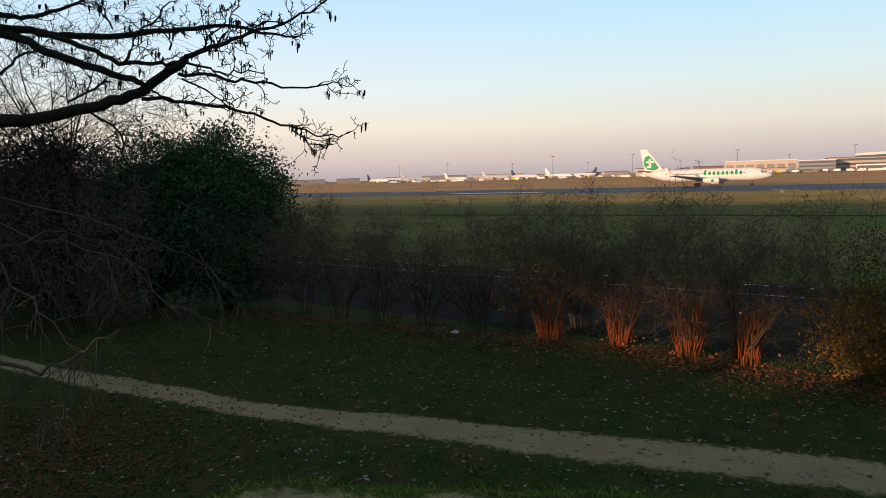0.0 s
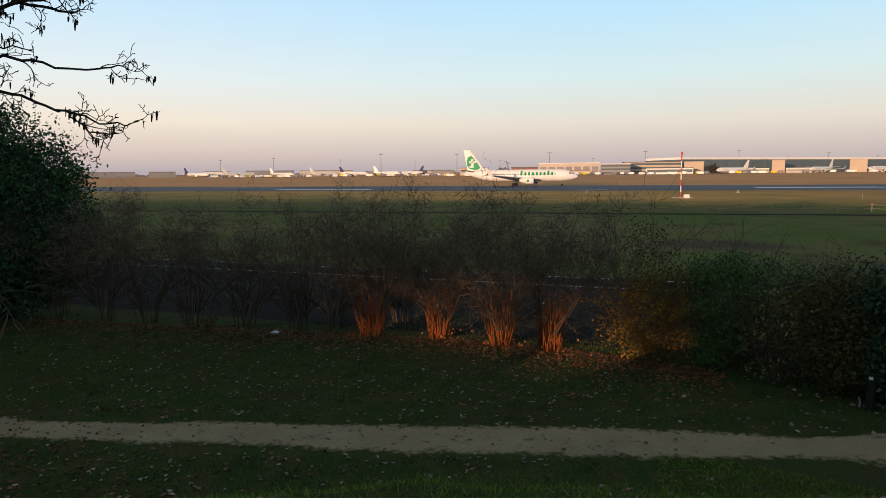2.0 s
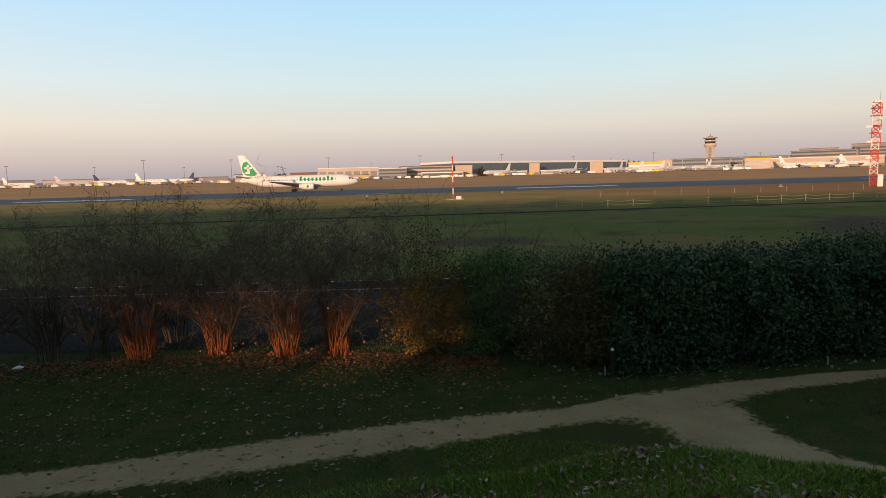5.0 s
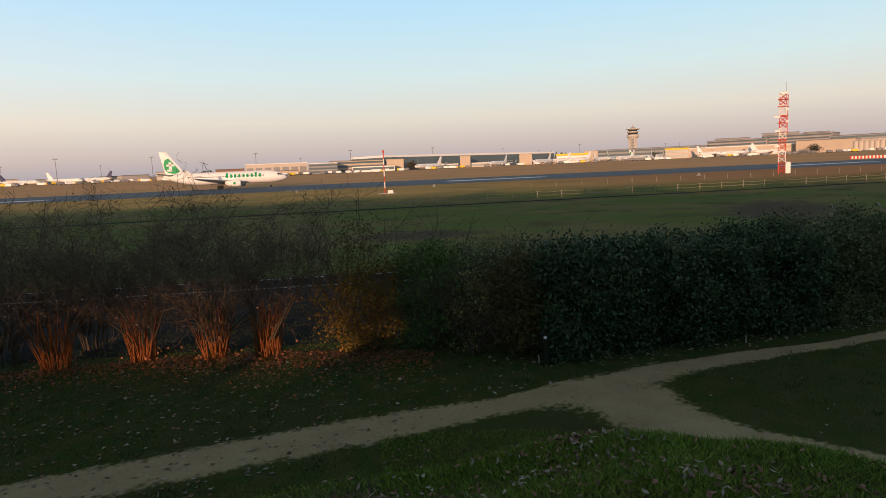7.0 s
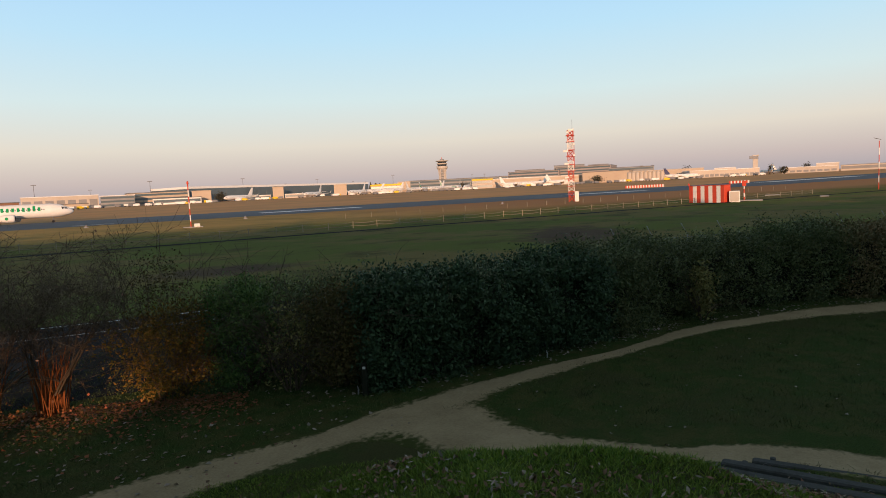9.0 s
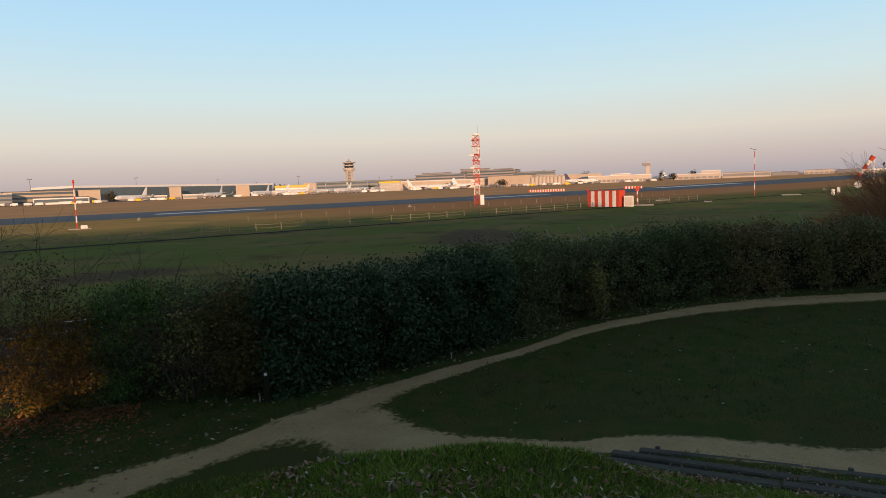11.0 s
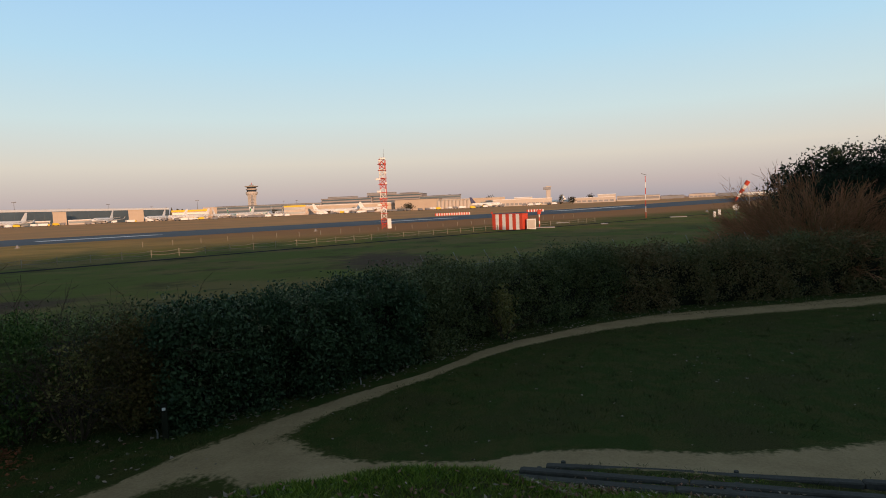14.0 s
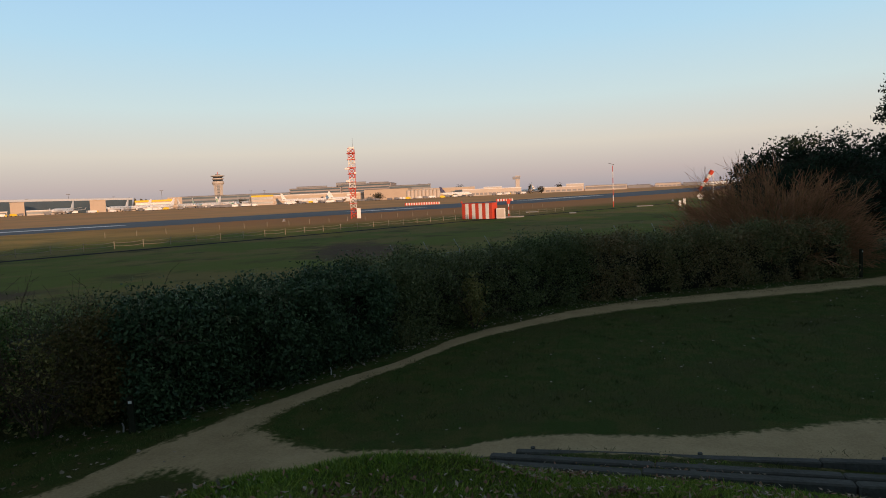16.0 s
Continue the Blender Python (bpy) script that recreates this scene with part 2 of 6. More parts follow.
M_CREAM = material("cream_render", (0.55, 0.48, 0.41), (0.46, 0.40, 0.34), 0.06, 0.8)
M_GREYWALL = material("grey_cladding", (0.30, 0.29, 0.29), (0.23, 0.23, 0.23), 0.06, 0.75)
M_BRICK = material("brown_brick_wall", (0.27, 0.145, 0.095), (0.21, 0.12, 0.085), 0.08, 0.85)
M_ROOF = material("grey_roof_felt", (0.16, 0.155, 0.16), (0.11, 0.11, 0.115), 0.08, 0.85)
M_TERMINAL = material("grey_terminal_cladding", (0.36, 0.31, 0.29), (0.28, 0.25, 0.24), 0.05, 0.8)
M_YELLOWPAINT = material("yellow_paint", (0.75, 0.52, 0.04), (0.65, 0.44, 0.03), 1, 0.5)
M_DARK = material("recess_shade", (0.03, 0.03, 0.032), None, 2, 0.8)
M_FARTREE = material("far_tree_foliage", (0.05, 0.055, 0.04), (0.08, 0.07, 0.05), 0.1, 0.9, island=0.4)
# wooded ridge greyed in its base colour to stand for aerial haze
M_HAZE = material("haze_tinted_ridge", (0.20, 0.19, 0.20), (0.15, 0.145, 0.155), 0.004, 1.0, fine=0.03)


# ---- mesh tools ----
class Geo:
    """Collects vertices and faces for one mesh."""

    def __init__(self):
        self.v, self.f = [], []

    def add(self, verts, faces):
        o = len(self.v)
        self.v.extend(verts)
        self.f.extend(tuple(i + o for i in f) for f in faces)

    def box(self, c, s, rz=0.0, bevel=0.0):
        """A box about centre c of size s; bevel chamfers the upright and the top edges."""
        hx, hy, hz = s[0] / 2, s[1] / 2, s[2] / 2
        e = bevel
        ring = [(hx - e, -hy), (hx, -hy + e), (hx, hy - e), (hx - e, hy), (-hx + e, hy), (-hx, hy - e), (-hx, -hy + e), (-hx + e, -hy)] if e else [(hx, -hy), (hx, hy), (-hx, hy), (-hx, -hy)]
        levels = [(-hz, 1), (hz - e, 1), (hz, 0)] if e else [(-hz, 1), (hz, 1)]
        ca, sa = math.cos(rz), math.sin(rz)
        vs, n = [], len(ring)
        for z, full in levels:
            for x, y in ring:
                if not full:
                    x, y = x * (hx - e) / hx, y * (hy - e) / hy
                vs.append((c[0] + x * ca - y * sa, c[1] + x * sa + y * ca, c[2] + z))
        fs = [tuple(reversed(range(n))), tuple(range((len(levels) - 1) * n, len(levels) * n))]
        for k in range(len(levels) - 1):
            for i in range(n):
                j = (i + 1) % n
                fs.append((k * n + i, k * n + j, (k + 1) * n + j, (k + 1) * n + i))
        self.add(vs, fs)
        return self

    def tube(self, pts, radii, sides=5, cap=True):
        """A round bar along pts."""
        pts = [Vector(p) for p in pts]
        if not hasattr(radii, "__len__"):
            radii = [radii] * len(pts)
        o, n = len(self.v), len(pts)
        for i, p in enumerate(pts):
            t = (pts[min(i + 1, n - 1)] - pts[max(i - 1, 0)]).normalized()
            a = t.cross(Vector((0, 0, 1)) if abs(t.z) < 0.9 else Vector((1, 0, 0))).normalized()
            b = t.cross(a)
            for k in range(sides):
                g = 2 * math.pi * k / sides
                q = p + (a * math.cos(g) + b * math.sin(g)) * radii[i]
                self.v.append((q.x, q.y, q.z))
        for i in range(n - 1):
            for k in range(sides):
                k2 = (k + 1) % sides
                self.f.append((o + i * sides + k, o + i * sides + k2, o + (i + 1) * sides + k2, o + (i + 1) * sides + k))
        if cap:
            self.f.append(tuple(o + k for k in reversed(range(sides))))
            self.f.append(tuple(o + (n - 1) * sides + k for k in range(sides)))
        return self

    def mesh(self, name, smooth=False):
        me = bpy.data.meshes.new(name)
        me.from_pydata([tuple(p) for p in self.v], [], self.f)
        if smooth:
            me.polygons.foreach_set("use_smooth", [True] * len(me.polygons))
        me.update()
        return me


def part(name, geo, mat, parent=None, label="", smooth=False):
    """Links a Geo (or mesh) as one mesh object under a thing or a part."""
    me = geo.mesh(name, smooth) if isinstance(geo, Geo) else geo
    if not me.materials:
        me.materials.append(mat)
    ob = new(name, me)
    if parent:
        ob.parent = parent
    return tagged(ob, label)


def thing(name, label, category, group="", kind="", at=(0, 0, 0), rz=0.0):
    e = new(name)
    e.matrix_world = pose(*at, 0, 0, rz)
    return tagged(e, label, category, group, kind)


def quads_mesh(name, verts, nper=4):
    """A mesh of loose quads from an (n, 4, 3) array."""
    n = len(verts)
    me = bpy.data.meshes.new(name)
    me.vertices.add(n * 4)
    me.vertices.foreach_set("co", np.ascontiguousarray(verts, dtype=np.float32).ravel())
    me.loops.add(n * 4)
    me.loops.foreach_set("vertex_index", np.arange(n * 4, dtype=np.int32))
    me.polygons.add(n)
    me.polygons.foreach_set("loop_start", np.arange(0, n * 4, 4, dtype=np.int32))
    me.update(calc_edges=True)
    return me


def leaf_quads(rng, pos, size, droop=0.0, flat=0.0, aspect=0.5):
    """Kite-shaped, slightly folded leaves at pos (n,3); flat: 1 lies level, 0 any way."""
    n = len(pos)
    d = rng.normal(size=(n, 3))
    d[:, 2] = d[:, 2] * (1 - flat) - droop
    d /= np.linalg.norm(d, axis=1)[:, None]
    r = rng.normal(size=(n, 3))
    if flat:
        r = r * (1 - flat)
        s = np.cross(d, np.array([0, 0, 1.0]) + r * 0.6)
    else:
        s = np.cross(d, r)
    s /= np.linalg.norm(s, axis=1)[:, None] + 1e-9
    nn = np.cross(d, s)
    L = (size * rng.uniform(0.65, 1.35, n))[:, None]
    W = L * aspect * rng.uniform(0.8, 1.2, n)[:, None]
    fold = rng.uniform(-0.25, 0.25, n)[:, None] * W
    out = np.empty((n, 4, 3))
    out[:, 0] = pos - d * L * 0.5
    out[:, 1] = pos + s * W * 0.5 + nn * fold
    out[:, 2] = pos + d * L * 0.5 - nn * fold * 0.6
    out[:, 3] = pos - s * W * 0.5 + nn * fold
    return out


def smooth(a, b, x):
    t = np.clip((x - a) / (b - a), 0, 1)
    return t * t * (3 - 2 * t)


# ---- ground ----
EX, EY = 2.0, -0.4
CREST_AZ = [-180, -120, -70, -45, -25, -10, 0, 32, 42, 50, 56, 62, 75, 85, 110, 130, 180]
CREST_Z = [2.4, 2.0, 1.0, 0.95, 1.74, 1.56, 1.46, 1.45, 1.66, 1.83, 1.90, 1.91, 1.82, 1.56, 1.7, 2.2, 2.4]
FOOT_R = [16, 14, 9, 8.4, 8.2, 8.0, 7.9, 7.7, 7.6, 7.7, 8.0, 8.6, 9.4, 9.9, 10.2, 12, 16]


def height(x, y):
    """The ground: a flat park and airfield, the mound under the camera, the slow rise towards the terminals."""
    x, y = np.asarray(x, float), np.asarray(y, float)
    r = np.hypot(x - EX, y - EY)
    a = np.degrees(np.arctan2(x - EX, y - EY))
    zc, rf = np.interp(a, CREST_AZ, CREST_Z), np.interp(a, CREST_AZ, FOOT_R)
    top = 2.42 - (2.42 - zc) * smooth(0.8, 5.0, r) * np.clip(r / 5.0, 0, 1) ** 0.5
    u = np.clip((r - 5.0) / (rf - 5.0), 0, 1)
    steps = smooth(74, 82, a) * (1 - smooth(112, 125, a))
    fall = zc * (1 - u) ** 1.2
    z = np.where(r < 5.0, top, fall)
    lump = 0.035 * np.sin(x * 2.3 + y * 1.1) * np.sin(y * 2.7 - x * 0.7) + 0.025 * np.sin(x * 5.1) * np.sin(y * 4.3 + 1)
    z = z + lump * np.clip(z, 0, 1) * (1 - steps * 0.8)
    return z + 3.2 * smooth(230, 720, r) + np.clip(r - 720, 0, 3000) * 0.0022


def ground_z(x, y):
    return float(height(x, y))


def axis(lo, hi, step, far, grow=1.16):
    mid = list(np.arange(lo, hi + 1e-6, step))
    up, s, p = [], step, hi
    while p < far:
        s *= grow
        p += s
        up.append(p)
    dn, s, p = [], step, lo
    while p > -far:
        s *= grow
        p -= s
        dn.append(p)
    return np.array(dn[::-1] + mid + up)


def grid_mesh(name, X, Y, Z):
    ny, nx = X.shape
    me = bpy.data.meshes.new(name)
    me.vertices.add(nx * ny)
    me.vertices.foreach_set("co", np.stack([X, Y, Z], -1).astype(np.float32).ravel())
    i = np.arange(nx * ny).reshape(ny, nx)
    q = np.stack([i[:-1, :-1], i[:-1, 1:], i[1:, 1:], i[1:, :-1]], -1).reshape(-1, 4)
    me.loops.add(q.size)
    me.loops.foreach_set("vertex_index", q.astype(np.int32).ravel())
    me.polygons.add(len(q))
    me.polygons.foreach_set("loop_start", np.arange(0, q.size, 4, dtype=np.int32))
    me.polygons.foreach_set("use_smooth", [True] * len(q))
    me.update(calc_edges=True)
    return me


gx, gy = axis(-16, 34, 0.3, 4500), axis(-14, 24, 0.3, 4500)
GX, GY = np.meshgrid(gx, gy)
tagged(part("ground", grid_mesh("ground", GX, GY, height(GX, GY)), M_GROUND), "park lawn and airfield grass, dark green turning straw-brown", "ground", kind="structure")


def ribbon(name, left, right, mat, lift, label, category, n=90, ragged=0.0, cross=6, seed=3, kind="structure", fade=0.0):
    """A strip between two edge lines, following the ground."""
    rng = np.random.default_rng(seed)

    def resample(p):
        p = np.array(p, float)
        # rounded corners: resample, then smooth
        d = np.r_[0, np.cumsum(np.hypot(*np.diff(p, axis=0).T))]
        s = np.linspace(0, d[-1], n)
        q = np.stack([np.interp(s, d, p[:, 0]), np.interp(s, d, p[:, 1])], -1)
        k = max(1, n // 30)
        for _ in range(k):
            q[1:-1] = (q[:-2] + 2 * q[1:-1] + q[2:]) / 4
        return q
    a, b = resample(left), resample(right)
    if ragged:
        w = (b - a) / (np.linalg.norm(b - a, axis=1)[:, None] + 1e-6)
        for e, sgn in ((a, -1), (b, 1)):
            j = rng.normal(size=n)
            j2 = np.convolve(rng.normal(size=n + 8), np.ones(9) / 3, "valid")
            e += sgn * w * (ragged * (0.5 * j + j2))[:, None] * 0.6
    if ragged:
        a, b = a + (a - b) * 0.07, b + (b - a) * 0.07
    t = np.linspace(0, 1, cross)[None, :, None]
    P = a[:, None] * (1 - t) + b[:, None] * t
    Z = height(P[..., 0], P[..., 1]) + lift
    edge = np.abs(np.linspace(-1, 1, cross)) ** 6
    Z = Z - edge[None] * min(lift * 0.9, 0.02)
    me = grid_mesh(name, P[..., 0], P[..., 1], Z)
    if ragged:
        e = np.abs(np.linspace(-1, 1, cross))[None] * np.ones((n, 1))
        if fade:
            run = np.clip(np.minimum(np.arange(n), np.arange(n)[::-1]) / (fade * n), 0, 1)[:, None]
            e = np.maximum(e, 1.3 - 1.3 * run)
        me.attributes.new("edge", "FLOAT", "POINT").data.foreach_set("value", e.astype(np.float32).ravel())
    return tagged(part(name, me, mat), label, category, kind=kind)


# worn footpath past the shrubs to the fork, then two arms round the lawn
ribbon("footpath", [(-16, 17.4), (-8.1, 13.4), (-4.73, 11.97), (-3.3, 11.36), (-2.03, 10.84), (-0.89, 10.45), (0.11, 10.3), (1.57, 9.9), (3.9, 9.24), (5.62, 8.86), (6.52, 8.61), (7.42, 8.32), (8.3, 7.98), (8.97, 7.68), (9.5, 7.56), (10.18, 7.56), (11.26, 7.31), (12.57, 6.94)],
       [(-14.8, 16.0), (-8.7, 12.95), (-5.5, 11.45), (-4.24, 10.97), (-2.9, 10.39), (-1.77, 10.0), (-0.71, 9.65), (0.25, 9.38), (1.5, 8.97), (3.71, 8.31), (5.21, 7.84), (6.03, 7.63), (6.83, 7.39), (7.82, 7.19), (8.48, 7.06), (9.0, 6.88), (9.43, 6.6), (9.6, 6.2), (9.57, 5.7)],
       M_PATH, 0.012, "worn sandy footpath across the lawn", "path", n=300, ragged=0.05, cross=15, seed=4)
ribbon("footpath_1", [(9.9, 7.5), (11.26, 7.31), (12.57, 6.9), (13.4, 6.6), (14.5, 6.2), (15.55, 5.72), (16.3, 5.35), (17.56, 5.05), (18.95, 4.72), (20.08, 4.2), (21.5, 3.3), (23.2, 2.2), (25.3, 0.3), (26.6, -1.7), (28.0, -4.0), (29.2, -5.7), (30.7, -8.0), (38, -17)],
       [(11.0, 5.95), (11.75, 6.2), (12.48, 6.17), (13.27, 5.95), (14.0, 5.72), (14.93, 5.42), (15.8, 5.1), (16.83, 4.76), (18.1, 4.42), (19.22, 3.92), (20.6, 3.0), (22.3, 1.65), (23.85, 0.0), (25.0, -1.7), (26.4, -4.0), (27.3, -5.6), (28.8, -7.9), (36, -18)],
       M_PATH, 0.016, "narrow sandy footpath curving along the hedge", "path", n=300, ragged=0.04, cross=13, seed=5)
ribbon("footpath_2", [(11.72, 6.2), (11.43, 5.85), (11.02, 5.2), (10.88, 4.6), (10.98, 3.8), (11.18, 3.0), (11.42, 2.35), (12.05, 1.62), (12.33, 0.6), (12.58, -0.9), (12.9, -1.9), (13.35, -2.8), (14.0, -4.3), (16.6, -9)],
       [(9.55, 6.2), (9.52, 5.7), (9.55, 4.7), (9.9, 3.9), (10.3, 3.1), (10.6, 2.5), (11.0, 1.9), (11.12, 1.4), (11.2, 0.6), (11.38, -0.9), (11.5, -1.9), (11.62, -2.9), (11.9, -4.4), (13.5, -9)],
       M_PATH, 0.024, "sandy footpath below the timber steps", "path", n=220, ragged=0.06, cross=15, seed=6)

# road behind the shrubs
RD = Vector((21.9, -13.1)).normalized()
RN = Vector((-RD.y, RD.x))


def strip_line(p0, d, nrm, off, s0, s1):
    return [tuple(Vector(p0) + d * s + nrm * off) for s in (s0, (s0 + s1) / 2, s1)]


RP = (5.78, 26.1)
ribbon("road", strip_line(RP, RD, RN, 0.4, -90, 60), strip_line(RP, RD, RN, -9.75, -90, 60), M_ASPHALT, 0.015, "dark asphalt road behind the shrubs", "road", n=60)
for k in range(-14, 12):
    s = k * 5.0
    ribbon("trim", strip_line(RP, RD, RN, 0.12, s, s + 3.2), strip_line(RP, RD, RN, -0.06, s, s + 3.2), M_MARK_GLINT, 0.024, "white painted road edge line", "road marking", n=6, cross=2)
ribbon("kerb", strip_line(RP, RD, RN, -1.85, -90, 60), strip_line(RP, RD, RN, -2.05, -90, 60), M_KERB, 0.03, "pale concrete gutter strip along the road", "kerb", n=40, cross=3)

FENCE_D = Vector((1.0, -0.475)).normalized()
# runway with its shoulders, worn markings, and wet sun glints painted as white strips
rp = tuple(RUN_P)
ribbon("runway", strip_line(rp, RUN_D, RUN_N, 19.5, -1500, 1500), strip_line(rp, RUN_D, RUN_N, -50, -1500, 1500), M_RUNWAY, 0.05, "long grey-blue asphalt runway", "runway", n=120, cross=8)
for s0, s1, o0, o1 in ((-68, -38, -36, -29), (64, 93, -25, -17), (172, 207, -22, -14), (20, 28, -44, -42.5), (-240, -150, -20, -14), (290, 360, -10, 0), (-120, -90, 8, 11)):
    ribbon("trim", strip_line(rp, RUN_D, RUN_N, o1, s0, s1), strip_line(rp, RUN_D, RUN_N, o0, s0, s1), M_MARK_GLINT, 0.075, "white strip painted on the runway for markings and sun glints", "runway marking", n=30, cross=3)
ribbon("service_track", strip_line((45, 52.6), FENCE_D, RUN_N, 0.5, -300, 300), strip_line((45, 52.6), FENCE_D, RUN_N, -1.2, -300, 300), M_ASPHALT, 0.04, "narrow dark perimeter track through the grass", "track", n=60, cross=3)


# ---- trees that shade the park, behind the camera ----
def wooded_bank():
    """An unseen tall belt of trees, added towards the low sun, with a low gap under the crowns through which a streak
    of sun slips.
    """
    rng = np.random.default_rng(21)
    n2 = np.array([math.sin(SUN_AZ), math.cos(SUN_AZ)])
    u2 = np.array([-n2[1], n2[0]])
    c = np.array([EX, EY]) + n2 * 34

    def crown(count, lo, hi, zlo, zhi):
        uu = rng.uniform(lo, hi, count)
        top = zhi + 1.3 * np.sin(uu * 0.31) + 0.9 * np.sin(uu * 0.83 + 2)
        zz = zlo + (top - zlo) * rng.uniform(0, 1, count)
        dd = rng.uniform(-1.6, 1.6, count)
        p = c + u2 * uu[:, None] + n2 * dd[:, None]
        return np.c_[p, zz + 0.0]
    g0, g1 = GAP
    pos = np.vstack([crown(22000, -170, 190, 7.6, 14.4), crown(9000, -170, g0, 0.0, 8.0), crown(12000, g1 + 3.5, 190, 0.0, 8.0), crown(1600, g0, g1 + 3.5, 0.0, 4.6)])
    ob = tagged(part("tree_belt", quads_mesh("tree_belt", leaf_quads(rng, pos, 1.25, aspect=0.8)), M_CONIFER), "dense dark belt of trees, unseen, added to shade the park", "trees", kind="stuff")

    def fringe(count, lo, hi, zlo, zhi, power):
        # hanging outer leaves that soften the streak, thinning out downwards into the gap
        z = zhi - (zhi - zlo) * rng.uniform(0, 1, count) ** power
        p = c + u2 * rng.uniform(lo, hi, count)[:, None] + n2 * rng.uniform(-1.5, 1.5, count)[:, None]
        return np.c_[p, z]
    pos = np.vstack([fringe(470, g0, g1, 6.2, 7.6, 1.5), fringe(60, g0, g0 + 1.4, 5.7, 7.0, 1.0), fringe(40, g1 - 1.3, g1, 5.9, 7.2, 1.0), fringe(30, g0, g1, 5.4, 6.4, 1.0)])
    part("fringe", quads_mesh("fringe", leaf_quads(rng, pos, 0.36, aspect=0.8)), M_CONIFER, ob)
    ang = math.atan2(u2[1], u2[0])
    # solid slabs added to block the sun, slotted to shape its streak
    g = Geo()
    s0, s1 = -2.5, -1.7
    for a, b, z0, z1 in ((-170, g0, -0.5, 7.6), (s1, 190, -0.5, 7.6), (g1, s0, -0.5, 7.6), (s0, s1, -0.5, 5.45), (s0, s1, 6.0, 7.6), (-170, 190, 7.45, 13.4), (g0, g1, -0.5, 5.50)):
        m = c + u2 * (a + b) / 2
        g.box((m[0], m[1], (z0 + z1) / 2), (b - a, 1.4, z1 - z0), rz=ang)
    part("shade_core", g, M_CONIFER, ob)


GAP = (-12.0, -4.2)
wooded_bank()

# bare earth on the brow of the bank
def brow(a0, a1, r):
    return [(EX + math.sin(radians(a)) * r(a), EY + math.cos(radians(a)) * r(a)) for a in np.linspace(a0, a1, 9)]


ribbon("bare_patch", brow(-33, 4, lambda a: 4.8 + 0.12 * math.sin(a)), brow(-33, 4, lambda a: 3.3 + 0.2 * math.sin(a * 0.5)), M_PATH, 0.02, "patch of bare sandy earth on the bank", "bare earth", n=60, ragged=0.10, cross=13, seed=9, fade=0.2)


# ---- vegetation ----
def line_points(p, step):
    p = np.array(p, float)
    d = np.r_[0, np.cumsum(np.hypot(*np.diff(p, axis=0).T))]
    s = np.arange(0, d[-1], step)
    q = np.stack([np.interp(s, d, p[:, 0]), np.interp(s, d, p[:, 1])], -1)
    t = np.gradient(q, axis=0)
    t /= np.linalg.norm(t, axis=1)[:, None] + 1e-9
    return q, np.stack([-t[:, 1], t[:, 0]], -1), t


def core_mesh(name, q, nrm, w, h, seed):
    """A hedge's filler: an arched lumpy wall along q, coloured dark for the shade behind the leaf surface."""
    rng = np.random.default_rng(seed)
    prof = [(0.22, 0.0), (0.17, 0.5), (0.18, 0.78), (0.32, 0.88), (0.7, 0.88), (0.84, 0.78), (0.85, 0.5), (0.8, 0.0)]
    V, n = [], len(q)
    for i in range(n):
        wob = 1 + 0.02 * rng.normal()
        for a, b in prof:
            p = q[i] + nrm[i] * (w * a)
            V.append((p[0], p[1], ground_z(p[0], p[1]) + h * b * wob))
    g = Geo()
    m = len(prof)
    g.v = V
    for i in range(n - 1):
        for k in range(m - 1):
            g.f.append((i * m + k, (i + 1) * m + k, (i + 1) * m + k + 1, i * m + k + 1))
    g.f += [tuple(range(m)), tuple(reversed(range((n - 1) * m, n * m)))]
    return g


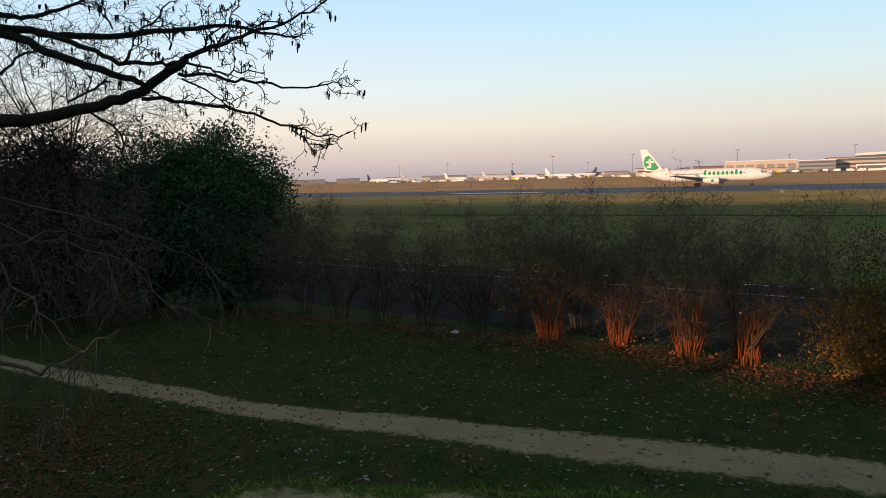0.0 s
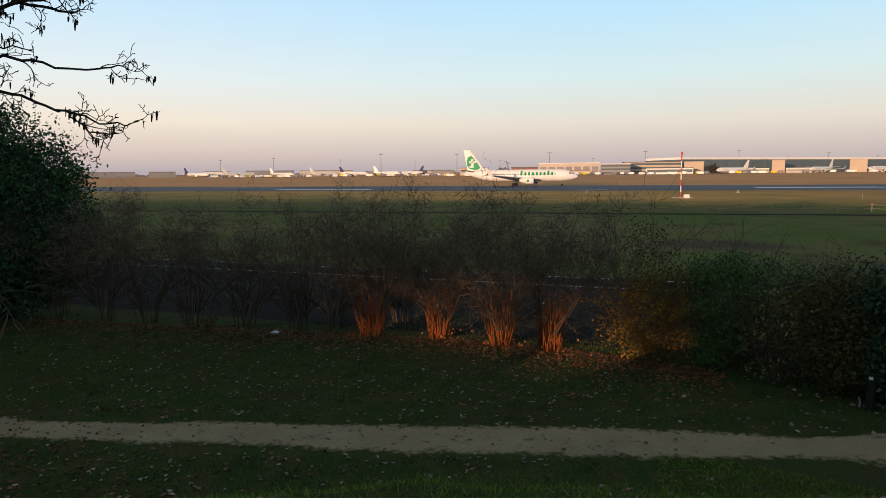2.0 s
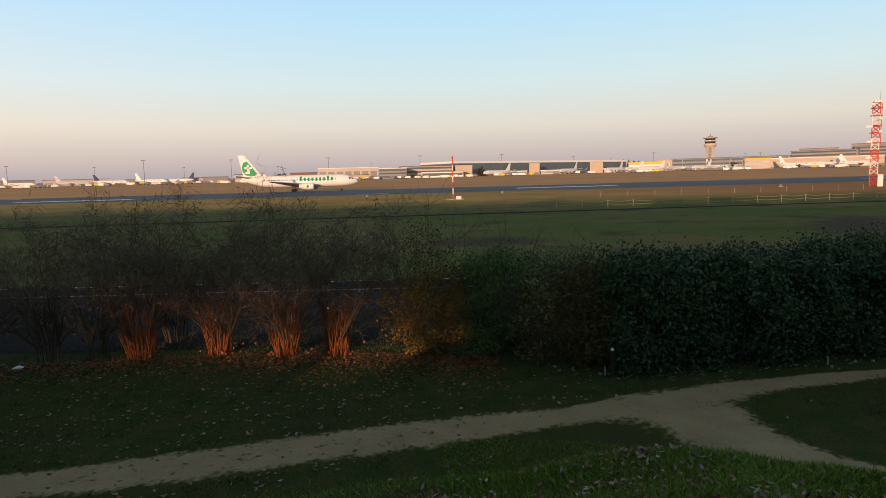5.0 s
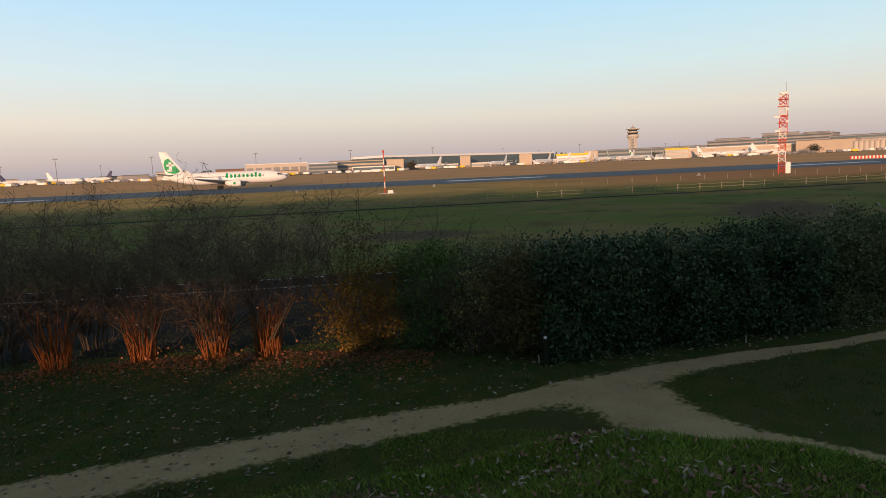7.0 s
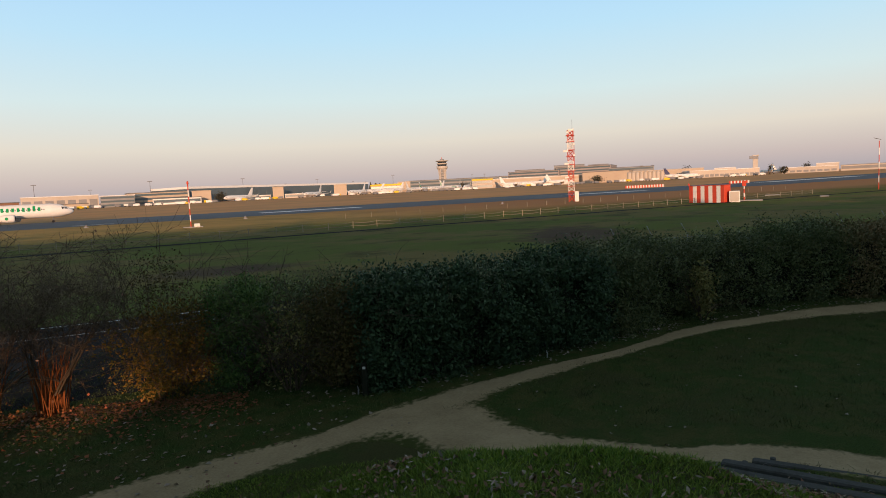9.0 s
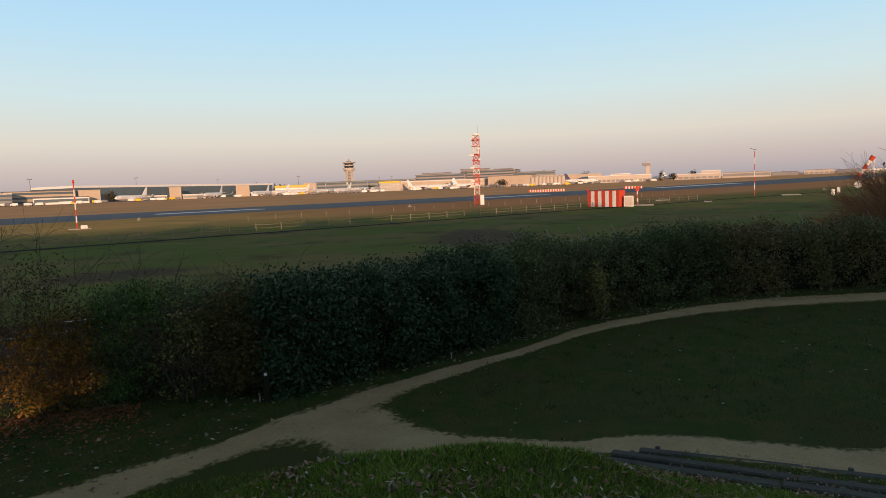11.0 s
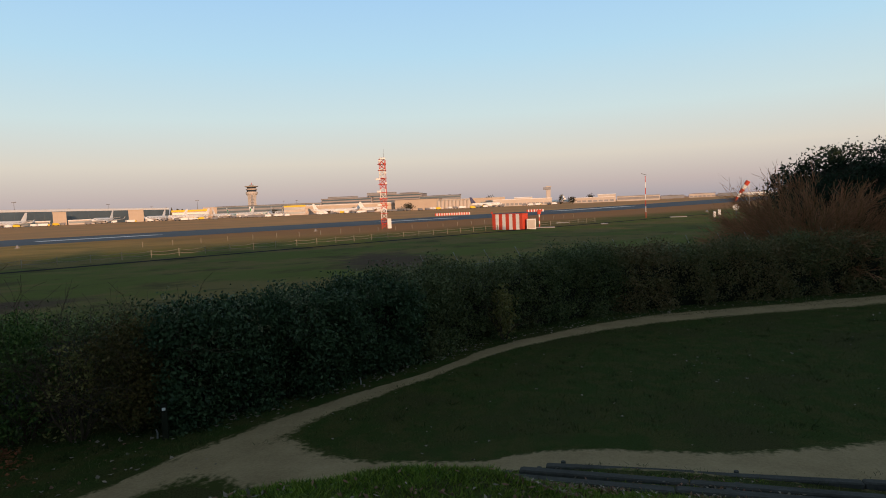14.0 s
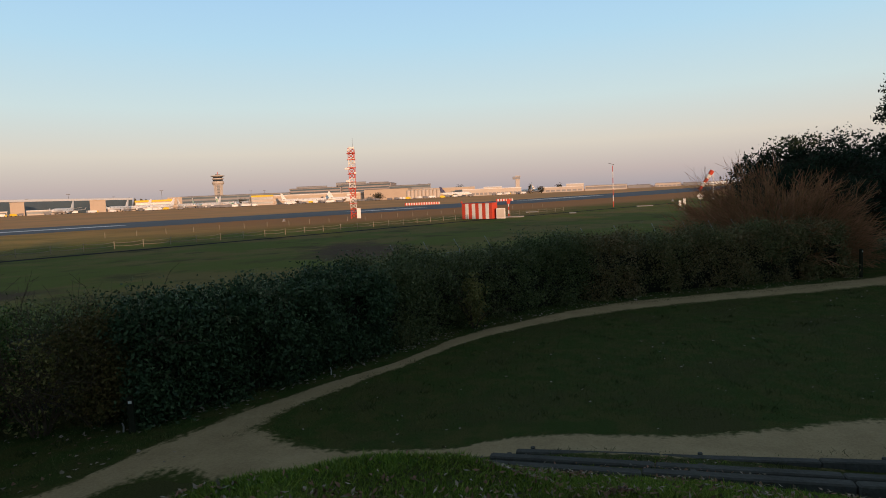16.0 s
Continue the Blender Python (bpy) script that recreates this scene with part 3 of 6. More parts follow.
def hedge(front, w, h, mat, label, leaf=0.085, density=1500, seed=1, shoots=16, mat_shoot=None):
    """An overgrown clipped hedge along its front foot line, w deep (away from the camera), h high: leaf clumps that
    stand proud of one another round a core coloured dark for inner shade, and loose shoots along the top."""
    rng = np.random.default_rng(seed)
    q, nrm, t = line_points(front, 0.25)
    ob = thing("hedge", label, "hedge")
    part("core", core_mesh("core", q, nrm, w, h * 0.93, seed), M_DARK_WOOD_SHADE, ob)
    L = len(q) * 0.25

    def swell(s, b):
        return 0.16 * np.sin(s * 1.7 + b * 1.9) * np.sin(s * 0.61 + 1) + 0.10 * np.sin(s * 3.9 + b * 4)

    def onto(i, sub, s, dev):
        """Points of the outline: front, top, back, pushed out by dev."""
        front_m, top_m = s < h, (s >= h) & (s < h + w)
        a = np.where(front_m, 0.0, np.where(top_m, (s - h) / w, 1.0))
        b = np.where(front_m, s / h, np.where(top_m, 1.0, 1 - (s - h - w) / h))
        run = i * 0.25 + sub
        sw = swell(run, b)
        hh = h * (1 + 0.04 * np.sin(run * 0.9) + 0.035 * np.sin(run * 2.3 + 1) + 0.03 * np.sin(run * 5.1))
        inset = np.where(top_m, 0, 0.20 * smooth(0.75, 1.0, b) + 0.14 * (1 - b) ** 2)
        off = np.where(front_m, -sw - dev + inset, np.where(top_m, a * w, w + sw + dev - inset))
        z = np.where(top_m, hh + sw * 0.5 + dev - 0.20 * np.abs(a * 2 - 1) ** 4, b * hh)
        p = q[i] + t[i] * sub[:, None] + nrm[i] * off[:, None]
        return np.c_[p, height(p[:, 0], p[:, 1]) + np.maximum(z, 0.05)]
    span = h + w + h * 0.4
    nc = int(L * span * 10)
    centres = onto(rng.integers(0, len(q), nc), rng.uniform(-0.15, 0.15, nc), rng.uniform(0, span, nc), rng.normal(-0.02, 0.085, nc))
    size = rng.uniform(0.09, 0.21, nc)
    n = int(L * span * density)
    k = rng.choice(nc, n, p=size ** 2 / np.sum(size ** 2))
    pos = centres[k] + rng.normal(0, 1, (n, 3)) * size[k][:, None]
    pos[:, 2] = np.maximum(pos[:, 2], 0.03)
    part("foliage", quads_mesh("foliage", leaf_quads(rng, pos, leaf, droop=0.35)), mat, ob)
    # loose shoots above the clipped top and out of its shoulders, coloured paler for skylight
    m = int(shoots * L)
    base = onto(rng.integers(0, len(q), m), rng.uniform(-0.15, 0.15, m), rng.uniform(h * 0.86, h + w * 0.95, m), np.full(m, -0.05))
    up = 0.08 + np.minimum(rng.exponential(0.13, m), 0.55)
    lean = rng.normal(0, 0.22, (m, 2))
    bits = []
    for j in range(20):
        f = (j + 1) / 20
        spread = 0.028 + 0.03 * (1 - f)
        bits.append(base + np.c_[lean * (f * up)[:, None], f * up] + rng.normal(0, 1, (m, 3)) * spread)
    part("shoot_growth", quads_mesh("shoot_growth", leaf_quads(rng, np.vstack(bits), leaf * 0.66, droop=-0.5)), mat_shoot or mat, ob, "loose shoots along the top, coloured paler for skylight")
    return ob


# near-black: stands for shade inside hedges and crowns, and colours the dark posts
M_DARK_WOOD_SHADE = material("dark_wood_and_shade", (0.018, 0.021, 0.012), (0.030, 0.028, 0.018), 4, 0.95, bump=0.6)


def stem_path(rng, p, d, length, n, wander, gravity=0.0):
    pts, d = [Vector(p)], Vector(d).normalized()
    for _ in range(n):
        d = (d + Vector(rng.normal(0, wander, 3)) + Vector((0, 0, gravity))).normalized()
        pts.append(pts[-1] + d * (length / n))
    return pts


MIN_R = 0.0032


def grow(geo, rng, p, d, length, radius, depth, tips, wander=0.14, gravity=0.0, kids=3, spread=0.8, ratio=0.6, sides=4, thin=MIN_R):
    """A branch with its side branches; tips gathers the outer twig points."""
    n = 6 if depth > 1 else 4
    pts = stem_path(rng, p, d, length, n, wander, gravity)
    geo.tube(pts, [max(radius * (1 - 0.75 * i / n), thin) for i in range(n + 1)], sides if depth > 0 else 3, cap=False)
    tips.extend(pts[-2:])
    if depth == 0:
        return
    for k in range(kids):
        i = 1 + int(rng.integers(0, n))
        t = (pts[i] - pts[i - 1]).normalized()
        side = Vector(rng.normal(0, 1, 3))
        side = (side - t * side.dot(t)).normalized()
        grow(geo, rng, pts[i], t * (1 - spread * 0.5) + side * spread, length * ratio * rng.uniform(0.7, 1.2), radius * (1 - 0.7 * i / n) * 0.62,
             depth - 1, tips, wander, gravity, kids, spread, ratio, sides, thin)


# hedge along the fence; its foot follows the narrow path
# lighter leaf colour that paints skylight onto the hedge tops
M_SHOOT_SKYLIT = material("skylit_shoot_leaf", (0.120, 0.156, 0.080), (0.172, 0.178, 0.100), 0.9, 0.55, island=0.5, spec=0.2)
hedge([(11.25, 8.55), (11.9, 7.95), (13.6, 7.25), (15.5, 6.55), (17.3, 6.0)], 1.8, 1.97, M_LAUREL, "dense dark laurel hedge with large glossy leaves", leaf=0.092, density=1700, seed=11, shoots=28, mat_shoot=M_SHOOT_SKYLIT)
hedge([(17.2, 6.05), (18.6, 5.6), (21.1, 4.85), (22.7, 3.65), (24.6, 2.3), (25.4, 1.4)], 1.7, 2.0, M_HEDGE2, "thick clipped evergreen hedge beside the footpath", leaf=0.08, density=1400, seed=12, shoots=18, mat_shoot=M_SHOOT_SKYLIT)
hedge([(25.3, 1.4), (26.8, -0.4), (28.1, -2.2), (29.6, -4.6), (30.8, -6.4), (31.9, -8.3)], 1.9, 2.0, M_HEDGE3, "clipped evergreen hedge ending at the open lawn, tinged with rust", leaf=0.085, density=1250, seed=13, shoots=16, mat_shoot=M_SHOOT_SKYLIT)


def mass_shrub(name, c, rx, ry, h, mat, label, category, n, leaf, seed, stems=14, mat_stem=None, lean=0.0, loose=0.35, low=0.0):
    """A leafy shrub: stems from the ground and clumps of leaves about them, with an uneven outline."""
    rng = np.random.default_rng(seed)
    ob = thing(name, label, category, at=(c[0], c[1], ground_z(*c)))
    tips = []
    for k in range(stems):
        g = Geo()
        a = rng.uniform(0, 2 * math.pi)
        out = rng.uniform(0.1, 0.55)
        grow(g, rng, (math.cos(a) * rx * 0.25, math.sin(a) * ry * 0.25, 0), (math.cos(a) * out, math.sin(a) * out, 1), h * rng.uniform(0.75, 1.0), 0.018, 2, tips, kids=4, spread=0.6, ratio=0.45)
        part("stem", g, mat_stem or M_TWIG, ob)
    clumps = 70
    u = rng.normal(size=(clumps, 3))
    u /= np.linalg.norm(u, axis=1)[:, None]
    rad = rng.uniform(0.55, 1.0, clumps)[:, None]
    cl = u * rad * np.array([rx, ry, h * 0.5]) + np.array([lean, 0, h * (0.5 + low)])
    cl = cl[cl[:, 2] > 0.08]
    i = rng.integers(0, len(cl), n)
    pos = cl[i] + rng.normal(0, loose, (n, 3)) * np.array([1, 1, 0.9]) * 0.75
    pos = pos[pos[:, 2] > 0.05]
    part("foliage", quads_mesh("foliage", leaf_quads(rng, pos, leaf, droop=0.3)), mat, ob)
    return ob


M_SAPLING = material("pale_sapling_leaf", (0.21, 0.185, 0.060), (0.15, 0.145, 0.048), 1.2, 0.7, island=0.4)
M_RUST = material("rusty_shrub_leaf", (0.122, 0.084, 0.026), (0.076, 0.076, 0.026), 1.3, 0.6, island=0.55)
mass_shrub("yellow_shrub", (8.9, 11.85), 1.15, 0.8, 2.0, M_YELLOW, "loose shrub with yellow autumn leaves, orange in a streak of sun", "shrub", 7500, 0.062, 31, stems=20, loose=0.22)
mass_shrub("olive_shrub", (9.35, 12.7), 0.9, 0.8, 3.0, M_RUST, "tall thin shrub with a few olive and yellow leaves", "shrub", 2600, 0.062, 32, stems=18, loose=0.3)
mass_shrub("green_shrub", (10.15, 11.1), 0.85, 0.8, 2.35, M_GREENBUSH, "rounded soft green shrub at the end of the hedge", "shrub", 15000, 0.065, 33, loose=0.22)
mass_shrub("tangled_shrub", (10.45, 10.0), 0.5, 0.5, 1.9, M_SAPLING, "half-bare tangled shrub with a few pale leaves", "shrub", 1100, 0.075, 37, stems=16, loose=0.2)
mass_shrub("rusty_shrub", (11.15, 9.35), 0.75, 0.65, 2.15, M_RUST, "thick olive-brown shrub with rusty leaves beside the laurel", "shrub", 12500, 0.062, 34, stems=18, loose=0.22)
mass_shrub("olive_shrub", (12.3, 10.6), 0.95, 0.9, 2.25, M_HEDGE2, "olive-green shrub behind the rusty one", "shrub", 9000, 0.07, 38, loose=0.24)
mass_shrub("olive_shrub", (11.6, 11.7), 0.9, 0.9, 2.2, M_HEDGE2, "olive-green shrub behind the rusty one", "shrub", 7000, 0.07, 39, loose=0.24)
mass_shrub("hazel_sapling", (20.45, 4.5), 0.34, 0.3, 1.7, M_SAPLING, "thin upright sapling with pale yellowing leaves", "shrub", 900, 0.11, 35, stems=10, loose=0.12)


def cane_shrub(c, h, seed, russet, label):
    """A coppiced shrub: upright canes from the ground and a fine bare top."""
    rng = np.random.default_rng(seed)
    ob = thing("bare_shrub", label, "shrub", group="row of bare shrubs", at=(c[0], c[1], ground_z(*c)))
    for k in range(46 if russet else 16):
        a, r0 = rng.uniform(0, 6.28), 0.28 * math.sqrt(rng.uniform(0, 1))
        p = Vector((math.cos(a) * r0, math.sin(a) * r0 * 0.8, 0))
        d = Vector((math.cos(a) * 0.12 * r0 / 0.2, math.sin(a) * 0.12, 1))
        g = Geo()
        g.tube(stem_path(rng, p, d, rng.uniform(0.7, 1.4), 5, 0.07), [0.012, 0.011, 0.010, 0.009, 0.007, 0.004], 4, cap=False)
        part("cane", g, M_REDSTEM if russet else M_TWIG, ob, "upright russet cane" if russet else "")
    if russet:
        low = np.c_[rng.normal(0, 0.26, (70, 2)), np.abs(rng.normal(0, 0.12, 70)) + 0.03]
        part("basal_foliage", quads_mesh("basal_foliage", leaf_quads(rng, low, 0.062, aspect=0.8)), M_ORANGELEAF, ob, "orange leaves at the foot")
    g, tips = Geo(), []
    for k in range(13):
        a = rng.uniform(0, 6.28)
        o = rng.uniform(0.15, 0.95)
        grow(g, rng, (math.cos(a) * 0.2, math.sin(a) * 0.2, 0.4), (math.cos(a) * o, math.sin(a) * o, 1.0), (h - 0.4) * rng.uniform(0.6, 0.92), 0.020, 3, tips, wander=0.16, kids=5, spread=0.85, ratio=0.42)
    crown = part("crown", g, M_TWIG, ob, "crown of fine bare brown twigs")
    m = 4500
    pick = np.array([tuple(tips[i]) for i in rng.integers(0, len(tips), m)]) + rng.normal(0, 0.16, (m, 3))
    pick = pick[pick[:, 2] > 1.45 + 0.5 * rng.uniform(0, 1, len(pick))]
    tagged(part("fine_growth", quads_mesh("fine_growth", leaf_quads(rng, pick, 0.30, droop=-0.7, aspect=0.028)), M_FINETWIG, crown), kind="stuff")
    pos = np.array([tuple(tips[i]) for i in rng.integers(0, len(tips), 620)]) + rng.normal(0, 0.05, (620, 3))
    pos = pos[pos[:, 2] > 1.0]
    part("foliage", quads_mesh("foliage", leaf_quads(rng, pos, 0.055, droop=0.6)), M_DRYLEAF, ob, "last withered leaves")
    return ob


for k, (x, y, h, red) in enumerate([(-3.9, 18.9, 3.2, 0), (-2.6, 18.3, 3.4, 0), (-1.3, 17.6, 3.3, 0), (0.1, 16.9, 3.3, 0), (1.5, 16.2, 3.4, 0), (3.3, 15.5, 3.75, 1), (4.9, 14.75, 3.4, 1), (6.15, 13.75, 3.5, 1), (7.1, 13.1, 3.3, 1), (-5.2, 19.5, 3.2, 0), (2.4, 16.4, 3.2, 0), (4.2, 16.6, 3.3, 0), (6.7, 15.3, 3.2, 0)]):
    cane_shrub((x, y), h, 50 + k, red, "coppiced shrub with russet canes and a bare top" if red else "bare grey-brown shrub with fine tangled twigs")


def evergreen(c, rx, ry, h, mat, label, seed, n=42000, leaf=0.11, name="evergreen_tree", category="tree", core=0.8):
    """A broad dense evergreen: short trunk, limbs, and a crown of many leaf clumps with an uneven edge."""
    rng = np.random.default_rng(seed)
    ob = thing(name, label, category, at=(c[0], c[1], ground_z(*c)))
    g = Geo()
    g.tube([(0, 0, 0), (0.05, 0.02, h * 0.4), (0, 0.1, h * 0.8)], [0.22, 0.15, 0.05], 8)
    for k in range(14):
        a = k * 2.4
        z0 = h * rng.uniform(0.15, 0.7)
        pts = stem_path(rng, (0, 0, z0), (math.cos(a), math.sin(a), 0.5), min(rx, ry) * 0.75, 5, 0.12)
        g.tube(pts, [0.07, 0.055, 0.045, 0.03, 0.02, 0.01], 5)
    part("trunk", g, M_BARK, ob)
    clumps = 420
    u = rng.normal(size=(clumps, 3))
    u /= np.linalg.norm(u, axis=1)[:, None]
    u[:, 2] = np.where(rng.uniform(0, 1, clumps) < 0.62, np.abs(u[:, 2]), -np.abs(u[:, 2]) * 0.78)
    rad = rng.uniform(0.72, 1.04, clumps)[:, None]
    cl = u * rad * np.array([rx, ry, h * 0.55]) + np.array([0, 0, h * 0.45])
    cl = cl[cl[:, 2] > 0.15]
    i = rng.integers(0, len(cl), n)
    sz = rng.uniform(0.16, 0.36, len(cl))[i][:, None]
    pos = cl[i] + rng.normal(0, 1, (n, 3)) * sz
    pos = pos[pos[:, 2] > 0.1]
    part("crown", quads_mesh("crown", leaf_quads(rng, pos, leaf, droop=0.2)), mat, ob)
    bm = bmesh.new()
    bmesh.ops.create_icosphere(bm, subdivisions=3, radius=1)
    for v in bm.verts:
        d = 1 + 0.10 * noise.noise(v.co * 2.3 + Vector((seed, 0, 0)))
        v.co = Vector((v.co.x * rx * core * d, v.co.y * ry * core * d, h * 0.47 + v.co.z * h * 0.47 * core * d))
    me = bpy.data.meshes.new("inner_shade")
    bm.to_mesh(me)
    bm.free()
    # solid filler in the crown, its dark colour replacing shade between the leaves
    part("shade_core", me, M_DARK_WOOD_SHADE, ob)
    return ob


evergreen((-6.75, 20.0), 2.25, 1.9, 5.75, M_HOLLY, "broad dense evergreen tree, dark green", 71)
evergreen((-9.3, 20.4), 2.2, 1.9, 5.7, M_HOLLY, "dense evergreen shrub in deep shade", 72, n=22000)
mass_shrub("weeping_shrub", (-9.6, 17.0), 2.0, 1.6, 5.2, M_TWIG, "tangled bare shrub, brown and dark", "shrub", 9000, 0.09, 73, stems=26, loose=0.4)
mass_shrub("weeping_shrub", (-12.6, 16.4), 2.2, 1.6, 5.4, M_TWIG, "tangled bare shrub, brown and dark", "shrub", 9000, 0.09, 74, stems=26, loose=0.4)
evergreen((-13.5, 21.0), 3.2, 2.4, 5.8, M_CONIFER, "dark evergreen thicket behind bare shrubs", 75, n=22000, leaf=0.14)


def overhanging_tree():
    """The bare tree beside the camera: trunk out of view, limbs reaching over, drooping lower twigs, hanging seed clusters."""
    rng = np.random.default_rng(5)
    tx, ty = -4.6, 3.6
    z0 = ground_z(tx, ty)
    ob = thing("bare_tree", "bare tree with long dark limbs and hanging dry catkins", "tree", at=(tx, ty, z0))
    o = Vector((tx, ty, z0))
    g = Geo()
    g.tube([(0, 0, -0.1), (0.05, 0, 1.0), (0.0, 0.1, 2.4), (0.1, 0.05, 4.2), (0.0, 0.2, 6.5)], [0.30, 0.22, 0.19, 0.15, 0.08], 10)
    part("trunk", g, M_BARK, ob)

    def at(az, el, d):
        a, e = radians(az), radians(el)
        return Vector((1.73 + math.sin(a) * d, -0.33 + math.cos(a) * d, 3.98 + math.tan(e) * d)) - o
    tips = []
    twigs = Geo()

    def limb(way, d0, d1, r0, r1, side_twigs=0.6):
        """A crooked limb through bearings and elevations seen from the bank, d0 to d1 metres off, with its side twigs."""
        k = len(way) - 1
        pts = [at(a, e, d0 + (d1 - d0) * i / k) for i, (a, e) in enumerate(way)]
        fine = [a.lerp(b, j / 3) + Vector(rng.normal(0, 0.010, 3)) for a, b in zip(pts[:-1], pts[1:]) for j in range(3)] + [pts[-1]]
        m = len(fine)
        lg = Geo()
        lg.tube(fine, [r0 + (r1 - r0) * i / (m - 1) for i in range(m)], 7)
        part("limb", lg, M_BARK, ob, smooth=True)
        for i in range(1, m):
            if rng.uniform(0, 1) > side_twigs:
                continue
            t = (fine[i] - fine[i - 1]).normalized()
            side = Vector(rng.normal(0, 1, 3))
            side = (side - t * side.dot(t)).normalized()
            side.z = side.z * 0.8 + 0.15
            grow(twigs, rng, fine[i], t * 0.8 + side * 0.7, rng.uniform(0.15, 0.42) * (1 - 0.5 * i / m), 0.0065, 2, tips, wander=0.3, gravity=0.01, kids=3, spread=0.75, ratio=0.5, sides=3)
    # the long low limb, rising to its tip
    limb([(-50, 4.4), (-42, 4.9), (-37.7, 5.3), (-35.6, 5.4), (-33.4, 5.9), (-31, 6.7), (-28.8, 7.3), (-27.75, 8.0), (-26, 9.2), (-24.7, 10.3)], 7.4, 6.2, 0.068, 0.036, 0.3)
    limb([(-24.7, 10.3), (-23.1, 11.1), (-21.5, 11.7), (-19.7, 12.45), (-16.9, 13.3), (-14.5, 14.3), (-12.1, 15.5)], 6.2, 5.8, 0.024, 0.005, 0.75)
    # limbs that run into it from above
    limb([(-50, 13.5), (-37.2, 11.4), (-35.5, 10.9), (-33.8, 10.15), (-32, 9.5), (-30.1, 8.9), (-28.5, 8.5), (-28.05, 8.3)], 7.2, 6.4, 0.046, 0.026, 0.4)
    limb([(-50, 13.0), (-37.2, 11.8), (-34.4, 11.6), (-32.2, 11.5), (-29.1, 11.9), (-25.8, 12.3), (-23.6, 12.7), (-21.45, 12.9), (-19.2, 12.7), (-17, 12.3), (-15.5, 12.35)], 7.2, 6.0, 0.040, 0.007, 0.6)
    limb([(-34.8, 11.5), (-32.6, 11.1), (-31.1, 10.5), (-29.6, 9.9), (-27.6, 9.8), (-26, 9.85), (-24.7, 10.1)], 6.9, 6.2, 0.026, 0.014, 0.5)
    # long thin outer twigs
    limb([(-28.2, 7.2), (-26.6, 7.1), (-24.5, 6.8), (-21.8, 6.65), (-19.6, 6.0), (-17.35, 5.0), (-15.9, 4.8), (-14.5, 4.2), (-12.6, 4.0), (-11.6, 4.4)], 6.4, 5.7, 0.018, 0.004, 0.45)
    limb([(-16.4, 4.65), (-15.05, 3.5), (-13.1, 3.4)], 5.9, 5.7, 0.007, 0.004, 0.6)
    limb([(-25.4, 9.2), (-23.9, 9.15), (-21.7, 8.85), (-19.5, 8.7), (-17.2, 8.3), (-14.3, 8.25), (-12.9, 8.7), (-12, 9.0)], 6.2, 5.8, 0.017, 0.004, 0.5)
    limb([(-24.7, 10.1), (-23, 9.5), (-21.7, 9.3), (-19.9, 9.45), (-18.5, 9.4)], 6.2, 6.0, 0.012, 0.004)
    limb([(-27.4, 7.8), (-26.1, 7.2), (-24.9, 6.9)], 6.3, 6.2, 0.010, 0.004)
    limb([(-25, 8.8), (-23.5, 7.9), (-22.2, 7.3), (-21.2, 6.7)], 6.2, 6.0, 0.010, 0.004)
    limb([(-29.2, 9.9), (-28.5, 11.2), (-27.85, 12.3), (-27, 12.95), (-25.6, 14.5)], 6.5, 6.3, 0.014, 0.006)
    limb([(-25.9, 11.1), (-25.4, 12.1), (-24.5, 12.7), (-23.6, 12.8)], 6.2, 6.1, 0.009, 0.005)
    limb([(-42, 12.5), (-37.1, 12.5), (-35.7, 12.5), (-34.3, 12.95), (-32.8, 13.5), (-31.6, 14.2)], 7.0, 6.7, 0.028, 0.010)
    limb([(-32.2, 6.2), (-30.75, 5.4), (-29.8, 4.3), (-29.7, 2.1), (-29, 1.2)], 7.0, 6.9, 0.014, 0.005, 0.5)
    limb([(-29.8, 12.3), (-30.2, 13.1), (-30.3, 14.3)], 6.6, 6.6, 0.009, 0.005)
    limb([(-22.45, 11), (-21.5, 12.4), (-20.7, 14.1), (-20.2, 15.2)], 6.1, 6.0, 0.010, 0.005)
    limb([(-33.3, 6.6), (-31.8, 7.5), (-30.5, 8.4)], 6.9, 6.7, 0.012, 0.010)
    limb([(-37.4, 8.6), (-36.3, 9.7), (-34.8, 10.6)], 7.0, 6.9, 0.012, 0.010)
    limb([(-23.3, 11.2), (-22.6, 12.3), (-21.4, 13.25), (-21.8, 14.5)], 6.1, 6.0, 0.009, 0.005)
    limb([(-19.7, 12.45), (-18.3, 13.4), (-16.9, 13.4), (-16, 12.1)], 6.0, 5.9, 0.008, 0.004)
    part("fine_growth", twigs, M_BARK, ob)
    # hanging catkins and dry clusters
    g = Geo()
    for i in rng.choice(len(tips), 120, replace=False):
        p = tips[i]
        for _ in range(int(rng.integers(1, 4))):
            q = p + Vector(rng.normal(0, 0.018, 3))
            ln = rng.uniform(0.03, 0.08)
            w = rng.uniform(0.005, 0.011)
            g.tube([q, q - Vector((0, 0, ln * 0.3)), q - Vector((0.004, 0, ln))], [w * 0.4, w, w * 0.5], 4)
    tagged(part("catkin_growth", g, M_BARK, ob, "small dark hanging catkins"), kind="stuff")
    # low drooping branches
    droop, tips2 = Geo(), []
